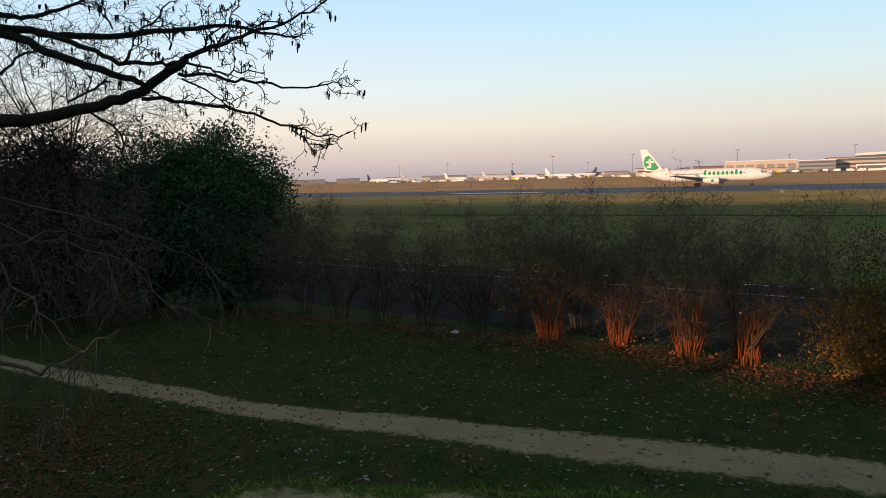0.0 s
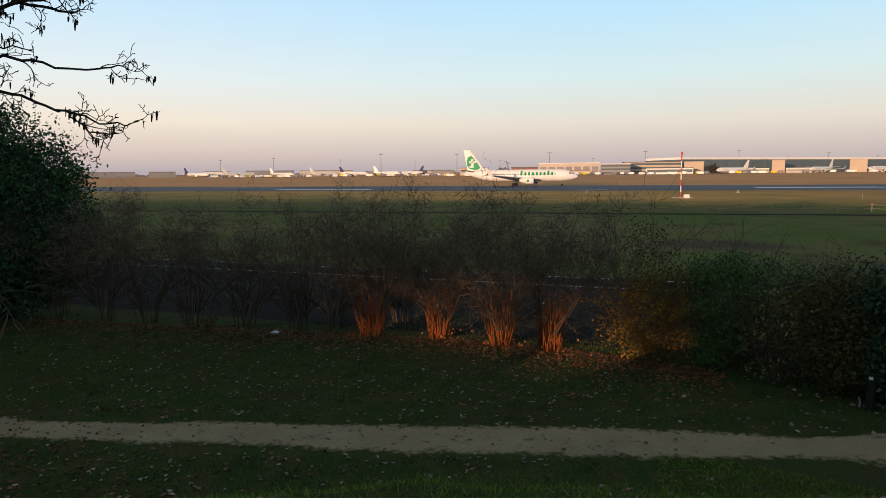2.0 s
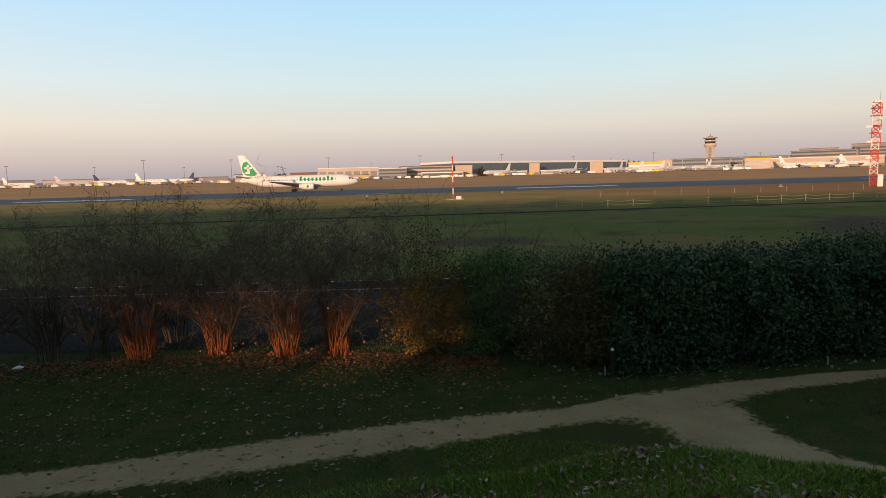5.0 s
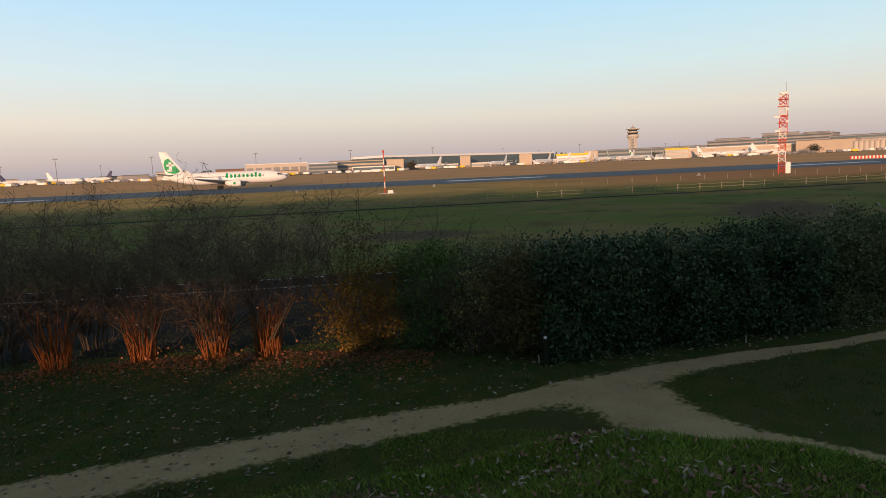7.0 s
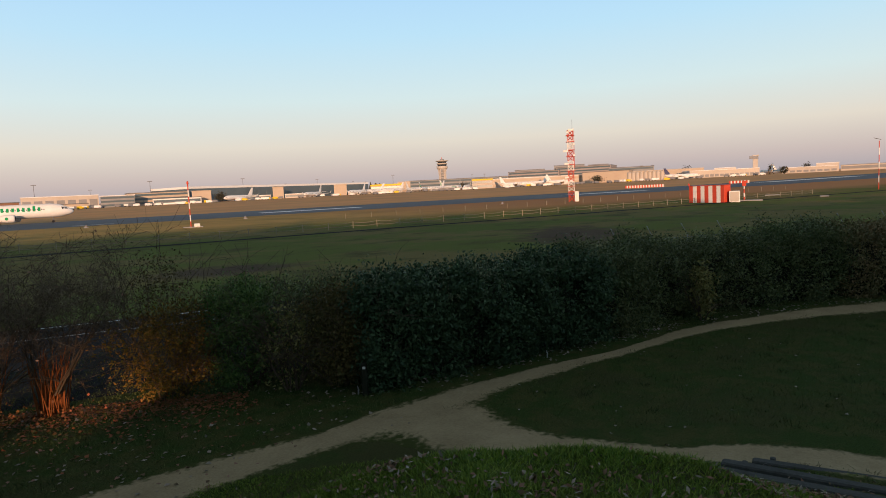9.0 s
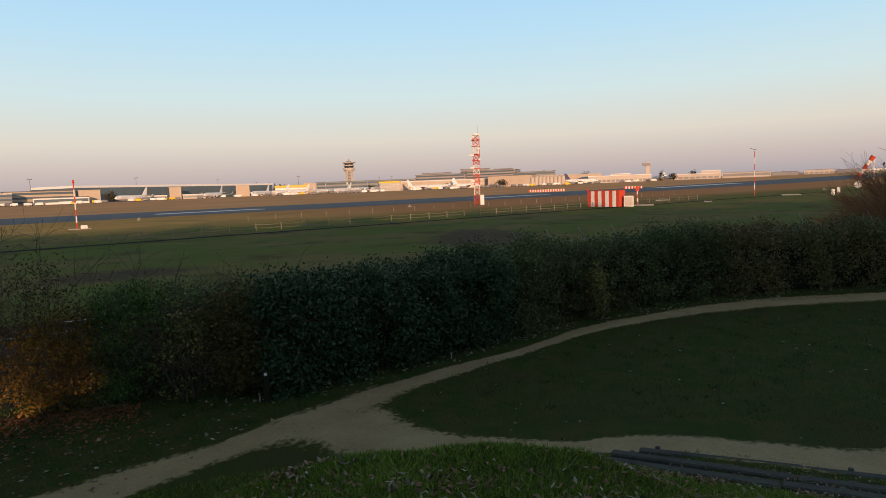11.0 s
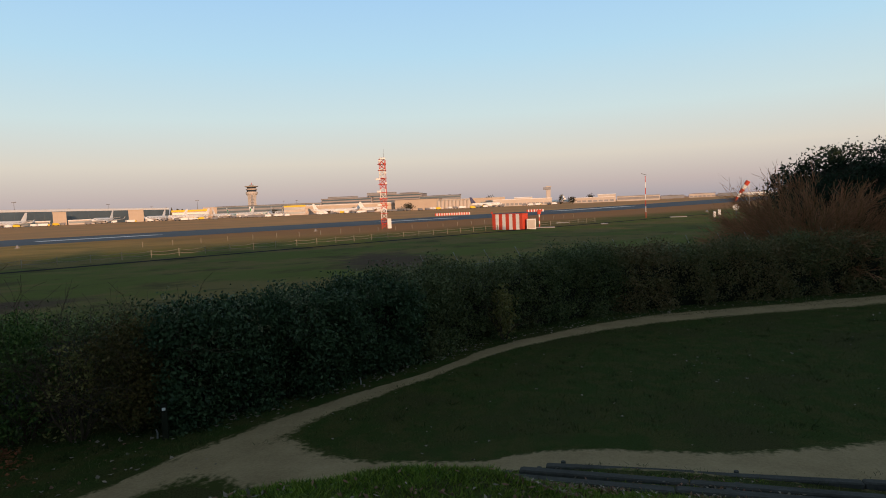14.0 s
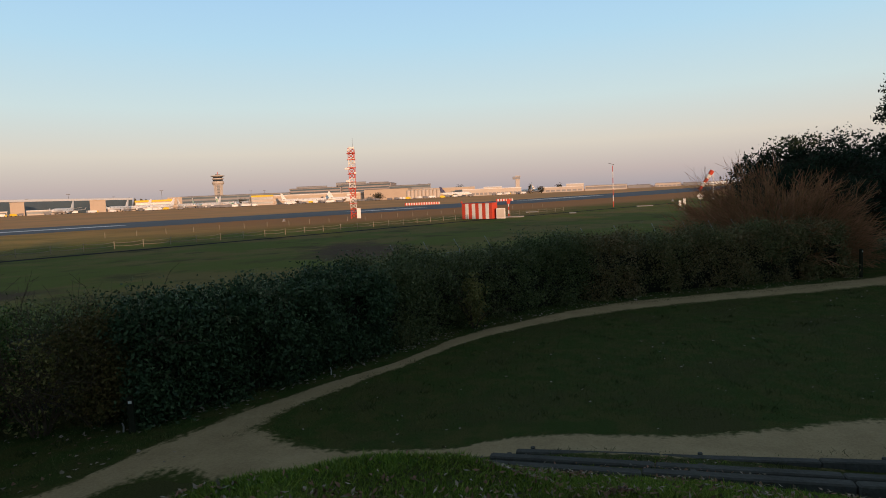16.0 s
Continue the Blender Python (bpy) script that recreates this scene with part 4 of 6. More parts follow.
    for way, r in [([(-52, 2, 6.5), (-42, -1, 6.4), (-38.6, -5.5, 6.3), (-36.5, -9, 6.2), (-33.5, -12.5, 6.1)], 0.014),
                   ([(-50, -12, 6.0), (-40, -11.6, 6.0), (-36.5, -13.4, 6.0), (-34, -12.6, 5.9), (-31, -11.0, 5.9)], 0.022),
                   ([(-46, 3, 7.2), (-33, -2, 7.2), (-28.5, -4.2, 7.2), (-25, -6, 7.1), (-21.5, -9.5, 7.0)], 0.010),
                   ([(-46, 1, 7.2), (-36, -3.5, 7.2), (-30, -5.5, 7.1), (-26.5, -10.4, 7.0)], 0.010),
                   ([(-50, -3.5, 6.6), (-40, -4.0, 6.6), (-34, -3.0, 6.6), (-30, -4.8, 6.5)], 0.010)]:
        pts = [at(*w) for w in way]
        fine = [a.lerp(b, k / 4) + Vector(rng.normal(0, 0.02, 3)) for a, b in zip(pts[:-1], pts[1:]) for k in range(4)] + [pts[-1]]
        m = len(fine)
        droop.tube(fine, [r * (1 - 0.8 * i / m) + 0.002 for i in range(m)], 5)
        for i in range(4, m):
            for _ in range(1):
                grow(droop, rng, fine[i], Vector(rng.normal(0, 0.5, 3)) + Vector((0.3, 0, -0.6)), rng.uniform(0.3, 0.8), 0.005, 1, tips2, wander=0.18, gravity=-0.12, kids=3, spread=0.6, ratio=0.6, sides=3)
    part("lower_growth", droop, M_PALEBARK, ob, "pale drooping lower twigs")
    return ob


overhanging_tree()


def bare_far_tree(c, h, seed, label):
    rng = np.random.default_rng(seed)
    ob = thing("bare_tree", label, "tree", at=(c[0], c[1], ground_z(*c)))
    g, tips = Geo(), []
    g.tube([(0, 0, 0), (0.05, 0, h * 0.3), (0, 0.1, h * 0.55)], [0.16, 0.12, 0.08], 7)
    part("trunk", g, M_BARK, ob)
    g = Geo()
    for k in range(16):
        a = k * 2.4
        grow(g, rng, (0, 0, h * rng.uniform(0.2, 0.55)), (math.cos(a) * 0.7, math.sin(a) * 0.7, 0.9), h * rng.uniform(0.35, 0.5), 0.045, 3, tips, wander=0.18, kids=5, spread=0.8, ratio=0.6, sides=3, thin=0.0048)
    part("crown", g, M_BARK, ob)
    return ob


bare_far_tree((-11.0, 18.5), 9.5, 81, "tall bare tree with a dense net of fine twigs")
bare_far_tree((-15.0, 17.0), 10.5, 82, "tall bare tree with a dense net of fine twigs")
mass_shrub("seedling", (-0.85, 16.75), 0.22, 0.2, 0.5, M_YELLOW, "small seedling with a few yellow leaves", "shrub", 70, 0.09, 36, stems=4, loose=0.08)

# trees closing the park beyond the hedge's end
def fan_bush():
    """A wide bush whose long twigs rise from the foot and arch outwards like a fan."""
    rng = np.random.default_rng(91)
    ob = thing("russet_bush", "wide bare bush of fanned russet twigs behind the hedge", "bush", at=(35.2, -6.2, 0))
    fine = []
    for k in range(190):
        a = rng.uniform(0, 6.28)
        o = rng.uniform(0.5, 2.9)
        d = Vector((math.cos(a) * o * 0.7, math.sin(a) * o, 1.0)).normalized()
        ln = rng.uniform(3.7, 4.7) / (1 + 0.05 * o) * (0.84 if math.sin(a) < -0.3 else 1.0)
        g, tips = Geo(), []
        pts = stem_path(rng, (rng.normal(0, 0.35), rng.normal(0, 0.45), 0.1), d, ln, 8, 0.05, -0.035)
        g.tube(pts, [0.032 - 0.003 * i for i in range(9)], 4, cap=False)
        for i in range(3, 9):
            t = (pts[i] - pts[i - 1]).normalized()
            for _ in range(4):
                grow(g, rng, pts[i], t + Vector(rng.normal(0, 0.24, 3)), rng.uniform(0.5, 1.1), 0.012, 1, tips, wander=0.07, kids=4, spread=0.35, ratio=0.6, sides=3, thin=0.007)
        part("branch", g, M_BROWNBUSH, ob)
        fine += [tuple(p) for p in tips[::2]]
    base = np.array(fine)
    m = 11000
    pick = base[rng.integers(0, len(base), m)] + rng.normal(0, 0.10, (m, 3))
    way = pick - np.array([0, 0, -0.6])
    way = way / np.linalg.norm(way, axis=1)[:, None] + rng.normal(0, 0.16, (m, 3))
    side = np.cross(way, rng.normal(size=(m, 3)))
    side *= 0.007 / (np.linalg.norm(side, axis=1)[:, None] + 1e-9)
    half = way * rng.uniform(0.12, 0.28, m)[:, None]
    quad = np.stack([pick - half - side, pick - half + side, pick + half + side * 0.3, pick + half - side * 0.3], 1)
    tagged(part("fine_growth", quads_mesh("fine_growth", quad), M_BROWNBUSH, ob), kind="stuff")
    return ob


fan_bush()
evergreen((46.8, -10.7), 4.5, 5.4, 6.7, M_CONIFER, "large dark evergreen mass beyond the hedge", 92, n=30000, leaf=0.2)
evergreen((41.5, -17.0), 4.6, 4.0, 7.0, M_CONIFER, "large dark evergreen mass beyond the hedge", 93, n=30000, leaf=0.2)
evergreen((39.0, -21.5), 4.6, 4.0, 7.0, M_CONIFER, "large dark evergreen mass beyond the hedge", 94, n=24000, leaf=0.2)


def conifer(c, h, r, seed):
    rng = np.random.default_rng(seed)
    ob = thing("conifer", "tall dark conifer with layered branches", "tree", at=(c[0], c[1], ground_z(*c)))
    g = Geo()
    g.tube([(0, 0, 0), (0, 0, h)], [0.2, 0.02], 8)
    pos = []
    for k in range(130):
        z = h * rng.uniform(0.12, 0.99)
        a = rng.uniform(0, 6.28)
        ln = r * (1 - z / h) ** 0.8 * rng.uniform(0.75, 1.15) + 0.15
        pts = stem_path(rng, (0, 0, z), (math.cos(a), math.sin(a), 0.1), ln, 4, 0.06, -0.03)
        g.tube(pts, [0.03, 0.025, 0.02, 0.012, 0.006], 4)
        for q in pts[1:]:
            pos += [tuple(q + Vector(rng.normal(0, 0.13, 3)) - Vector((0, 0, 0.1))) for _ in range(20)]
    part("trunk", g, M_BARK, ob)
    part("crown", quads_mesh("crown", leaf_quads(rng, np.array(pos), 0.2, droop=0.5, aspect=0.35)), M_CONIFER, ob)


conifer((38.2, -12.1), 9.4, 2.8, 95)


# ---- airfield ----
def spot(az, d):
    a = radians(az)
    return EX + math.sin(a) * d, EY + math.cos(a) * d


def rings(stations, sides=20):
    """A closed body through rings (x, half width, half height, centre z)."""
    g = Geo()
    for x, w, h, z in stations:
        for k in range(sides):
            a = 2 * math.pi * k / sides
            g.v.append((x, w * math.sin(a), z + h * math.cos(a)))
    for i in range(len(stations) - 1):
        for k in range(sides):
            k2 = (k + 1) % sides
            g.f.append((i * sides + k, i * sides + k2, (i + 1) * sides + k2, (i + 1) * sides + k))
    g.f.append(tuple(reversed(range(sides))))
    g.f.append(tuple((len(stations) - 1) * sides + k for k in range(sides)))
    return g


def slab(root, tip, tr, tt, up=(0, 0, 1)):
    """A tapered aerofoil slab: root and tip are (front point, rear point)."""
    g = Geo()
    n = Vector(up)
    for (f, r), t in ((root, tr), (tip, tt)):
        f, r = Vector(f), Vector(r)
        for s, k in ((0, 0.15), (0.25, 1.0), (0.7, 0.6), (1.0, 0.08)):
            p = f.lerp(r, s)
            g.v += [tuple(p + n * t * k / 2), tuple(p - n * t * k / 2)]
    for i in range(3):
        a = i * 2
        g.f += [(a, a + 2, a + 10, a + 8), (a + 1, a + 9, a + 11, a + 3)]
    g.f += [(0, 8, 9, 1), (6, 7, 15, 14), (0, 1, 3, 5, 7, 6, 4, 2), (8, 10, 12, 14, 15, 13, 11, 9)]
    return g


def airliner(name, label, at, rz, fin_mat, livery=True, group=""):
    ob = thing(name, label, "airplane", at=at, rz=rz, group=group)
    body = [(19.6, 0.15, 0.15, 3.05), (19.2, 0.62, 0.6, 3.1), (18.2, 1.15, 1.1, 3.2), (16.8, 1.6, 1.62, 3.4), (15.2, 1.84, 1.92, 3.5), (13.5, 1.88, 2.0, 3.55), (0, 1.88, 2.0, 3.55), (-9, 1.88, 2.0, 3.55),
            (-12.5, 1.65, 1.75, 3.8), (-15.5, 1.15, 1.25, 4.2), (-17.8, 0.6, 0.7, 4.55), (-18.7, 0.25, 0.3, 4.7)]
    fus = part("fuselage", rings(body, 28), M_WHITE, ob, smooth=True)
    fin = part("fin", slab(((-11.8, 0, 5.0), (-18.0, 0, 5.0)), ((-17.4, 0, 12.4), (-19.6, 0, 12.4)), 0.5, 0.2, (0, 1, 0)), M_WHITE, ob)
    if livery:
        for s in (-1, 1):
            g = Geo()
            g.v = [(x, s * (0.30 - 0.014 * (z - 5)), z) for x, z in ((-13.6, 6.3), (-15.3, 8.7), (-16.8, 10.4), (-17.9, 10.0), (-18.4, 8.6), (-18.2, 7.0), (-17.2, 5.8), (-15.5, 5.5), (-14.2, 5.7))]
            g.f = [tuple(range(9))]
            part("fin_patch", g, fin_mat, fin, "green fin emblem field")
            g = Geo()
            for (x0, x1, z0, z1) in ((-16.7, -15.9, 6.6, 9.2), (-17.5, -15.0, 7.9, 8.5), (-17.3, -15.9, 6.3, 6.9)):
                y = s * 0.325
                g.add([(x0, y, z0), (x1, y, z0), (x1 - 0.1, y, z1), (x0 - 0.1, y, z1)], [(0, 1, 2, 3)])
            part("emblem", g, M_WHITE, fin, "plain white emblem on the fin")
            # nine plain bars in the place of the title
            for k in range(9):
                x = 0.6 + k * 1.28
                tall = 1.5 if k in (0, 7) else 1.1
                g = Geo()
                zs = [3.5 + tall * j / 3 for j in range(4)]
                row = []
                for zz in zs:
                    yy = s * (1.88 * math.sqrt(max(0.0, 1 - ((zz - 3.55) / 2.0) ** 2)) + 0.03)
                    row += [(x, yy, zz), (x + 0.66, yy, zz)]
                g.add(row, [(0, 1, 3, 2), (2, 3, 5, 4), (4, 5, 7, 6)])
                part("title_bar", g, fin_mat, fus)
    else:
        fin.data.materials.clear()
        fin.data.materials.append(fin_mat)
    g = Geo()
    for s in (-1, 1):
        for k in range(44):
            x = -11.0 + k * 0.54
            g.add([(x, s * 1.885, 3.78), (x + 0.26, s * 1.885, 3.78), (x + 0.26, s * 1.84, 4.12), (x, s * 1.84, 4.12)], [(0, 1, 2, 3)])
    tagged(part("window_band", g, M_GLASS, fus, "row of small cabin windows"), kind="stuff")
    for s in (-1, 1):
        g = Geo()
        g.add([(16.9, s * 1.58, 3.75), (18.25, s * 0.95, 3.85), (17.9, s * 0.82, 4.25), (16.6, s * 1.36, 4.5)], [(0, 1, 2, 3)])
        part("cockpit_window", g, M_GLASS, fus)
    for s in (-1, 1):
        wing = part("wing", slab(((4.5, s * 1.2, 2.3), (-4.0, s * 1.2, 2.3)), ((-5.6, s * 16.4, 3.6), (-7.4, s * 16.4, 3.6)), 0.9, 0.25), M_WHITE, ob)
        part("winglet", slab(((-5.7, s * 16.4, 3.6), (-7.4, s * 16.4, 3.6)), ((-7.6, s * 17.2, 6.0), (-8.3, s * 17.2, 6.0)), 0.2, 0.1, (0, 1, 0)), M_WHITE, wing)
        part("tailplane", slab(((-14.8, s * 0.7, 5.0), (-18.2, s * 0.7, 5.0)), ((-18.6, s * 7.0, 5.6), (-19.8, s * 7.0, 5.6)), 0.35, 0.15), M_WHITE, ob)
        eng = part("engine", rings([(5.6, 0.95, 0.95, 1.75), (5.2, 1.12, 1.08, 1.75), (3.8, 1.15, 1.12, 1.75), (2.0, 0.9, 0.9, 1.8), (0.8, 0.55, 0.55, 1.85)], 16), M_WHITE, ob, smooth=True)
        eng.location.y = s * 4.9
        # flat dark disc painted for the shade of a hollow intake
        part("intake", rings([(5.62, 0.82, 0.82, 1.75), (5.64, 0.2, 0.2, 1.75)], 16), M_DARK, eng)
        if livery:
            g = Geo()
            ring = [(3.7 + 0.42 * math.cos(a), s * 1.17, 1.78 + 0.42 * math.sin(a)) for a in np.linspace(0, 6.28, 13)[:-1]]
            g.add(ring, [tuple(range(12))])
            part("emblem", g, fin_mat, eng)
    for x, ys, r in ((14.2, (0.0,), 0.36), (-1.6, (-2.6, 2.6), 0.56)):
        for y in ys:
            gear = Geo()
            gear.tube([(x, y, r), (x, y, 2.2)], 0.12, 8)
            leg = part("gear_leg", gear, M_GREYMETAL, ob)
            for dy in (-0.38, 0.38):
                w = Geo()
                w.tube([(x, y + dy - 0.17, r), (x, y + dy + 0.17, r)], r, 14)
                part("wheel", w, M_TYRE, leg)
    return ob


PLANE = spot(18.2, 221)
HEAD = math.degrees(math.atan2(RUN_D.y, RUN_D.x))
airliner("airliner", "white twin-engine airliner with green fin taxiing on the runway", (*PLANE, ground_z(*PLANE) + 0.06), HEAD, M_GREEN)
M_NAVY = material("navy_fin_paint", (0.03, 0.04, 0.12), None, 1, 0.4)
M_FINRED = material("red_fin_paint", (0.5, 0.08, 0.06), None, 1, 0.4)
parked = {"white": None, "navy": None, "green": None}
PARKED = [(6.5, 780, -40, "white"), (8.5, 820, 150, "navy"), (-9.4, 900, -30, "navy"), (1.0, 900, 10, "white"), (41.8, 700, 200, "white"), (50.6, 820, 250, "white"), (51.5, 860, 20, "green"),
          (55.4, 800, 200, "white"), (57.0, 830, 30, "green"), (63.5, 760, -28, "white"), (46.9, 780, 170, "white"), (48.7, 760, 175, "white"), (73.5, 760, -60, "navy"), (81.2, 900, -50, "white"), (-2.5, 1000, -20, "white")]
for az, d, rz, kind in PARKED:
    x, y = spot(az, d)
    z = ground_z(x, y)
    if parked[kind] is None:
        parked[kind] = airliner("parked_airliner", {"white": "white airliner parked on the apron", "navy": "white airliner with dark fin parked on the apron", "green": "white airliner with green fin parked on the apron"}[kind],
                                (x, y, z), rz, {"white": M_WHITE, "navy": M_NAVY, "green": M_GREEN}[kind], kind == "green", "parked airliners")
    else:
        copy_thing(parked[kind], pose(x, y, z, 0, 0, rz))


def building(name, label, az0, d0, az1, d1, h, depth, wall, roof=None, bays=0, bay_mat=None, bay_h=(0.1, 0.75), bands=0, band_mat=None, parapet=0.6, base=None, category="building"):
    """A building whose front runs between two bearings: walls, roof slab, and doors in bays or storey glazing in bands."""
    a, b = Vector(spot(az0, d0)), Vector(spot(az1, d1))
    L = (b - a).length
    ang = math.atan2(b.y - a.y, b.x - a.x)
    m = (a + b) / 2
    z = ground_z(m.x, m.y) if base is None else base
    ob = thing(name, label, category, at=(a.x, a.y, z), rz=math.degrees(ang))
    w = part("wall", Geo().box((L / 2, depth / 2, h / 2 - 0.5), (L, depth, h + 1)), wall, ob)
    part("roof", Geo().box((L / 2, depth / 2, h + parapet / 2), (L + 0.8, depth + 0.8, parapet), bevel=0.1), roof or M_ROOF, ob)
    for k in range(bays):
        bw = L / bays
        g = Geo().box((bw * (k + 0.5), -0.06, h * (bay_h[0] + bay_h[1]) / 2), (bw * 0.74, 0.2, h * (bay_h[1] - bay_h[0])), bevel=0.05)
        part("door" if bay_h[0] < 0.12 else "window", g, bay_mat or M_GREYWALL, w)
    for k in range(bands):
        zz = h * (k + 0.55) / bands
        part("window_band", Geo().box((L / 2, -0.05, zz), (L * 0.97, 0.3, h / bands * 0.50), bevel=0.04), band_mat or M_BLUEGLASS, w)
    return ob


building("hangar", "white hangar with a row of grey doors", 19.9, 650, 25.05, 650, 11.2, 30, M_CREAM, M_WHITE, bays=7, bay_mat=M_GREYWALL, bay_h=(0.0, 0.72))
building("shed", "brown warehouse with a dark roof", 17.5, 680, 19.8, 680, 7.8, 20, M_BRICK)
building("warehouse", "low white cargo warehouse", 12.95, 720, 15.2, 720, 8.0, 24, M_CREAM, bays=4, bay_mat=M_GREYWALL, bay_h=(0.45, 0.7))
building("shed", "dark grey flat-roofed shed", 10.4, 740, 12.4, 740, 6.0, 20, M_GREYWALL)
building("office_block", "grey office building with window bands", 25.15, 640, 27.6, 640, 9.8, 20, M_GREYWALL, M_WHITE, bands=3)
building("office_block", "beige office building with brown upper storey", 27.1, 665, 31.7, 672, 11.5, 25, M_BEIGE, bands=3, band_mat=M_BLUEGLASS)
building("annex", "low white annex beside the apron", 22.3, 625, 24.3, 625, 4.2, 10, M_BEIGE)
building("annex", "low white annex beside the apron", 28.9, 640, 32.6, 640, 5.4, 12, M_WHITE, bands=1)
hall = building("terminal_hall", "long glazed terminal hall with a pale flat roof", 31.7, 690, 46.6, 900, 14.0, 60, M_BLUEGLASS, M_WHITE, bays=26, bay_mat=M_BLUEGLASS, bay_h=(0.06, 0.78), parapet=2.2)
for az0, az1, d, h in ((31.9, 33.4, 660, 11), (38.4, 39.3, 735, 12.5), (43.6, 44.7, 800, 13), (49.2, 50.3, 860, 13.5)):
    building("stair_tower", "square beige stair block against the terminal", az0, d, az1, d, h, 12, M_BEIGE, M_BEIGE)
for az0, az1, d, h in ((34.5, 38.2, 690, 4.0), (39.4, 42.2, 730, 4.2), (44.8, 47.0, 780, 4.5)):
    building("jet_bridge", "white covered boarding gangway", az0, d, az1, d, h, 5, M_CREAM, M_WHITE, bands=1)
building("kiosk_hall", "low hall with bright yellow bands", 46.8, 840, 49.6, 840, 9.5, 20, M_CREAM, M_YELLOWPAINT, bands=2, parapet=2.2)
building("office_block", "long grey low terminal wing", 50.2, 1000, 59.0, 980, 16, 40, M_GREYWALL, bands=3)
building("terminal_building", "long grey terminal with stacked window bands", 59.0, 1000, 63.4, 985, 21.5, 60, M_TERMINAL, M_ROOF, bands=5, band_mat=M_BLUEGLASS)
building("terminal_building", "taller grey terminal block with stacked window bands", 63.2, 1000, 67.8, 985, 25, 60, M_TERMINAL, M_ROOF, bands=6, band_mat=M_BLUEGLASS)
for a0, a1, d0, hh in ((59.6, 62.2, 1012, 24.5), (63.0, 65.6, 1012, 28.5), (65.9, 67.6, 1010, 27.0)):
    building("roof_plant", "dark plant room on the terminal roof", a0, d0, a1, d0, hh, 30, M_GREYWALL, M_ROOF, bands=0, parapet=0.5)
building("office_block", "low grey wing beside the terminal", 67.6, 985, 71.3, 985, 20, 40, M_GREYWALL, bands=4)
building("pier", "long low boarding pier with a white roof and glazed side", 56.5, 800, 66.3, 820, 10.5, 16, M_CREAM, M_WHITE, bands=2, band_mat=M_BEIGE)
building("pier_end", "pier head with yellow bands", 55.8, 800, 57.6, 800, 10.0, 18, M_CREAM, M_YELLOWPAINT, bands=2, parapet=1.8)
building("hall", "reddish beige service hall", 65.4, 800, 69.3, 790, 13.0, 30, M_BEIGE)
building("hangar", "long pale beige cargo hangar", 69.5, 830, 75.2, 830, 11.5, 40, M_BEIGE, M_CREAM)
for k in range(9):
    x, y = spot(69.3 + k * 0.33, 700)
    z = ground_z(x, y)
    ob = thing("storage_tank", "cream upright storage tank", "tank", group="row of storage tanks", at=(x, y, z))
    g = Geo()
    g.tube([(0, 0, -0.5), (0, 0, 8.6), (0, 0, 9.4)], [2.1, 2.1, 1.3], 16)
    part("shell", g, M_CREAM, ob)
    part("roof_cap", Geo().box((0, 0, 9.6), (1.2, 1.2, 0.5), bevel=0.1), M_GREYWALL, ob)
building("warehouse", "long white warehouse with few openings", 74.1, 780, 79.3, 800, 7.8, 40, M_CREAM, M_WHITE, bays=14, bay_mat=M_GREYWALL, bay_h=(0.1, 0.45))
building("warehouse", "low cream warehouse annex", 76.0, 820, 77.6, 820, 10.0, 30, M_CREAM, M_WHITE)
building("warehouse", "white block beside the runway", 80.9, 860, 84.6, 860, 6.4, 30, M_CREAM, M_WHITE, bays=8, bay_mat=M_GREYWALL, bay_h=(0.15, 0.5))
building("warehouse", "white block beside the runway", 83.2, 870, 84.7, 870, 9.8, 20, M_CREAM, M_WHITE)
building("hangar", "long low hangar with a dark roof", 84.8, 900, 88.3, 900, 6.4, 40, M_CREAM, M_GREYWALL, bands=1, band_mat=M_GREYWALL)
for az0, az1, d, h, m in ((88.4, 90.2, 1300, 6, M_GREYWALL), (90.6, 92.6, 1500, 8, M_CREAM), (92.8, 94.2, 1600, 7, M_GREYWALL), (94.3, 97.5, 1700, 7, M_WHITE), (-13, -11, 900, 7, M_GREYWALL), (-8.8, -6.8, 900, 7, M_WHITE), (-5.5, -1.5, 1100, 9, M_GREYWALL), (-1.0, 3.5, 1000, 8, M_CREAM), (4.6, 6.0, 900, 6, M_GREYWALL), (8.8, 10.4, 820, 6, M_CREAM), (-18, -14, 1300, 9, M_GREYWALL)):
    building("depot", "distant low airport building", az0, d, az1, d, h, 25, m, bays=6, bay_mat=M_GREYWALL, bay_h=(0.1, 0.5))


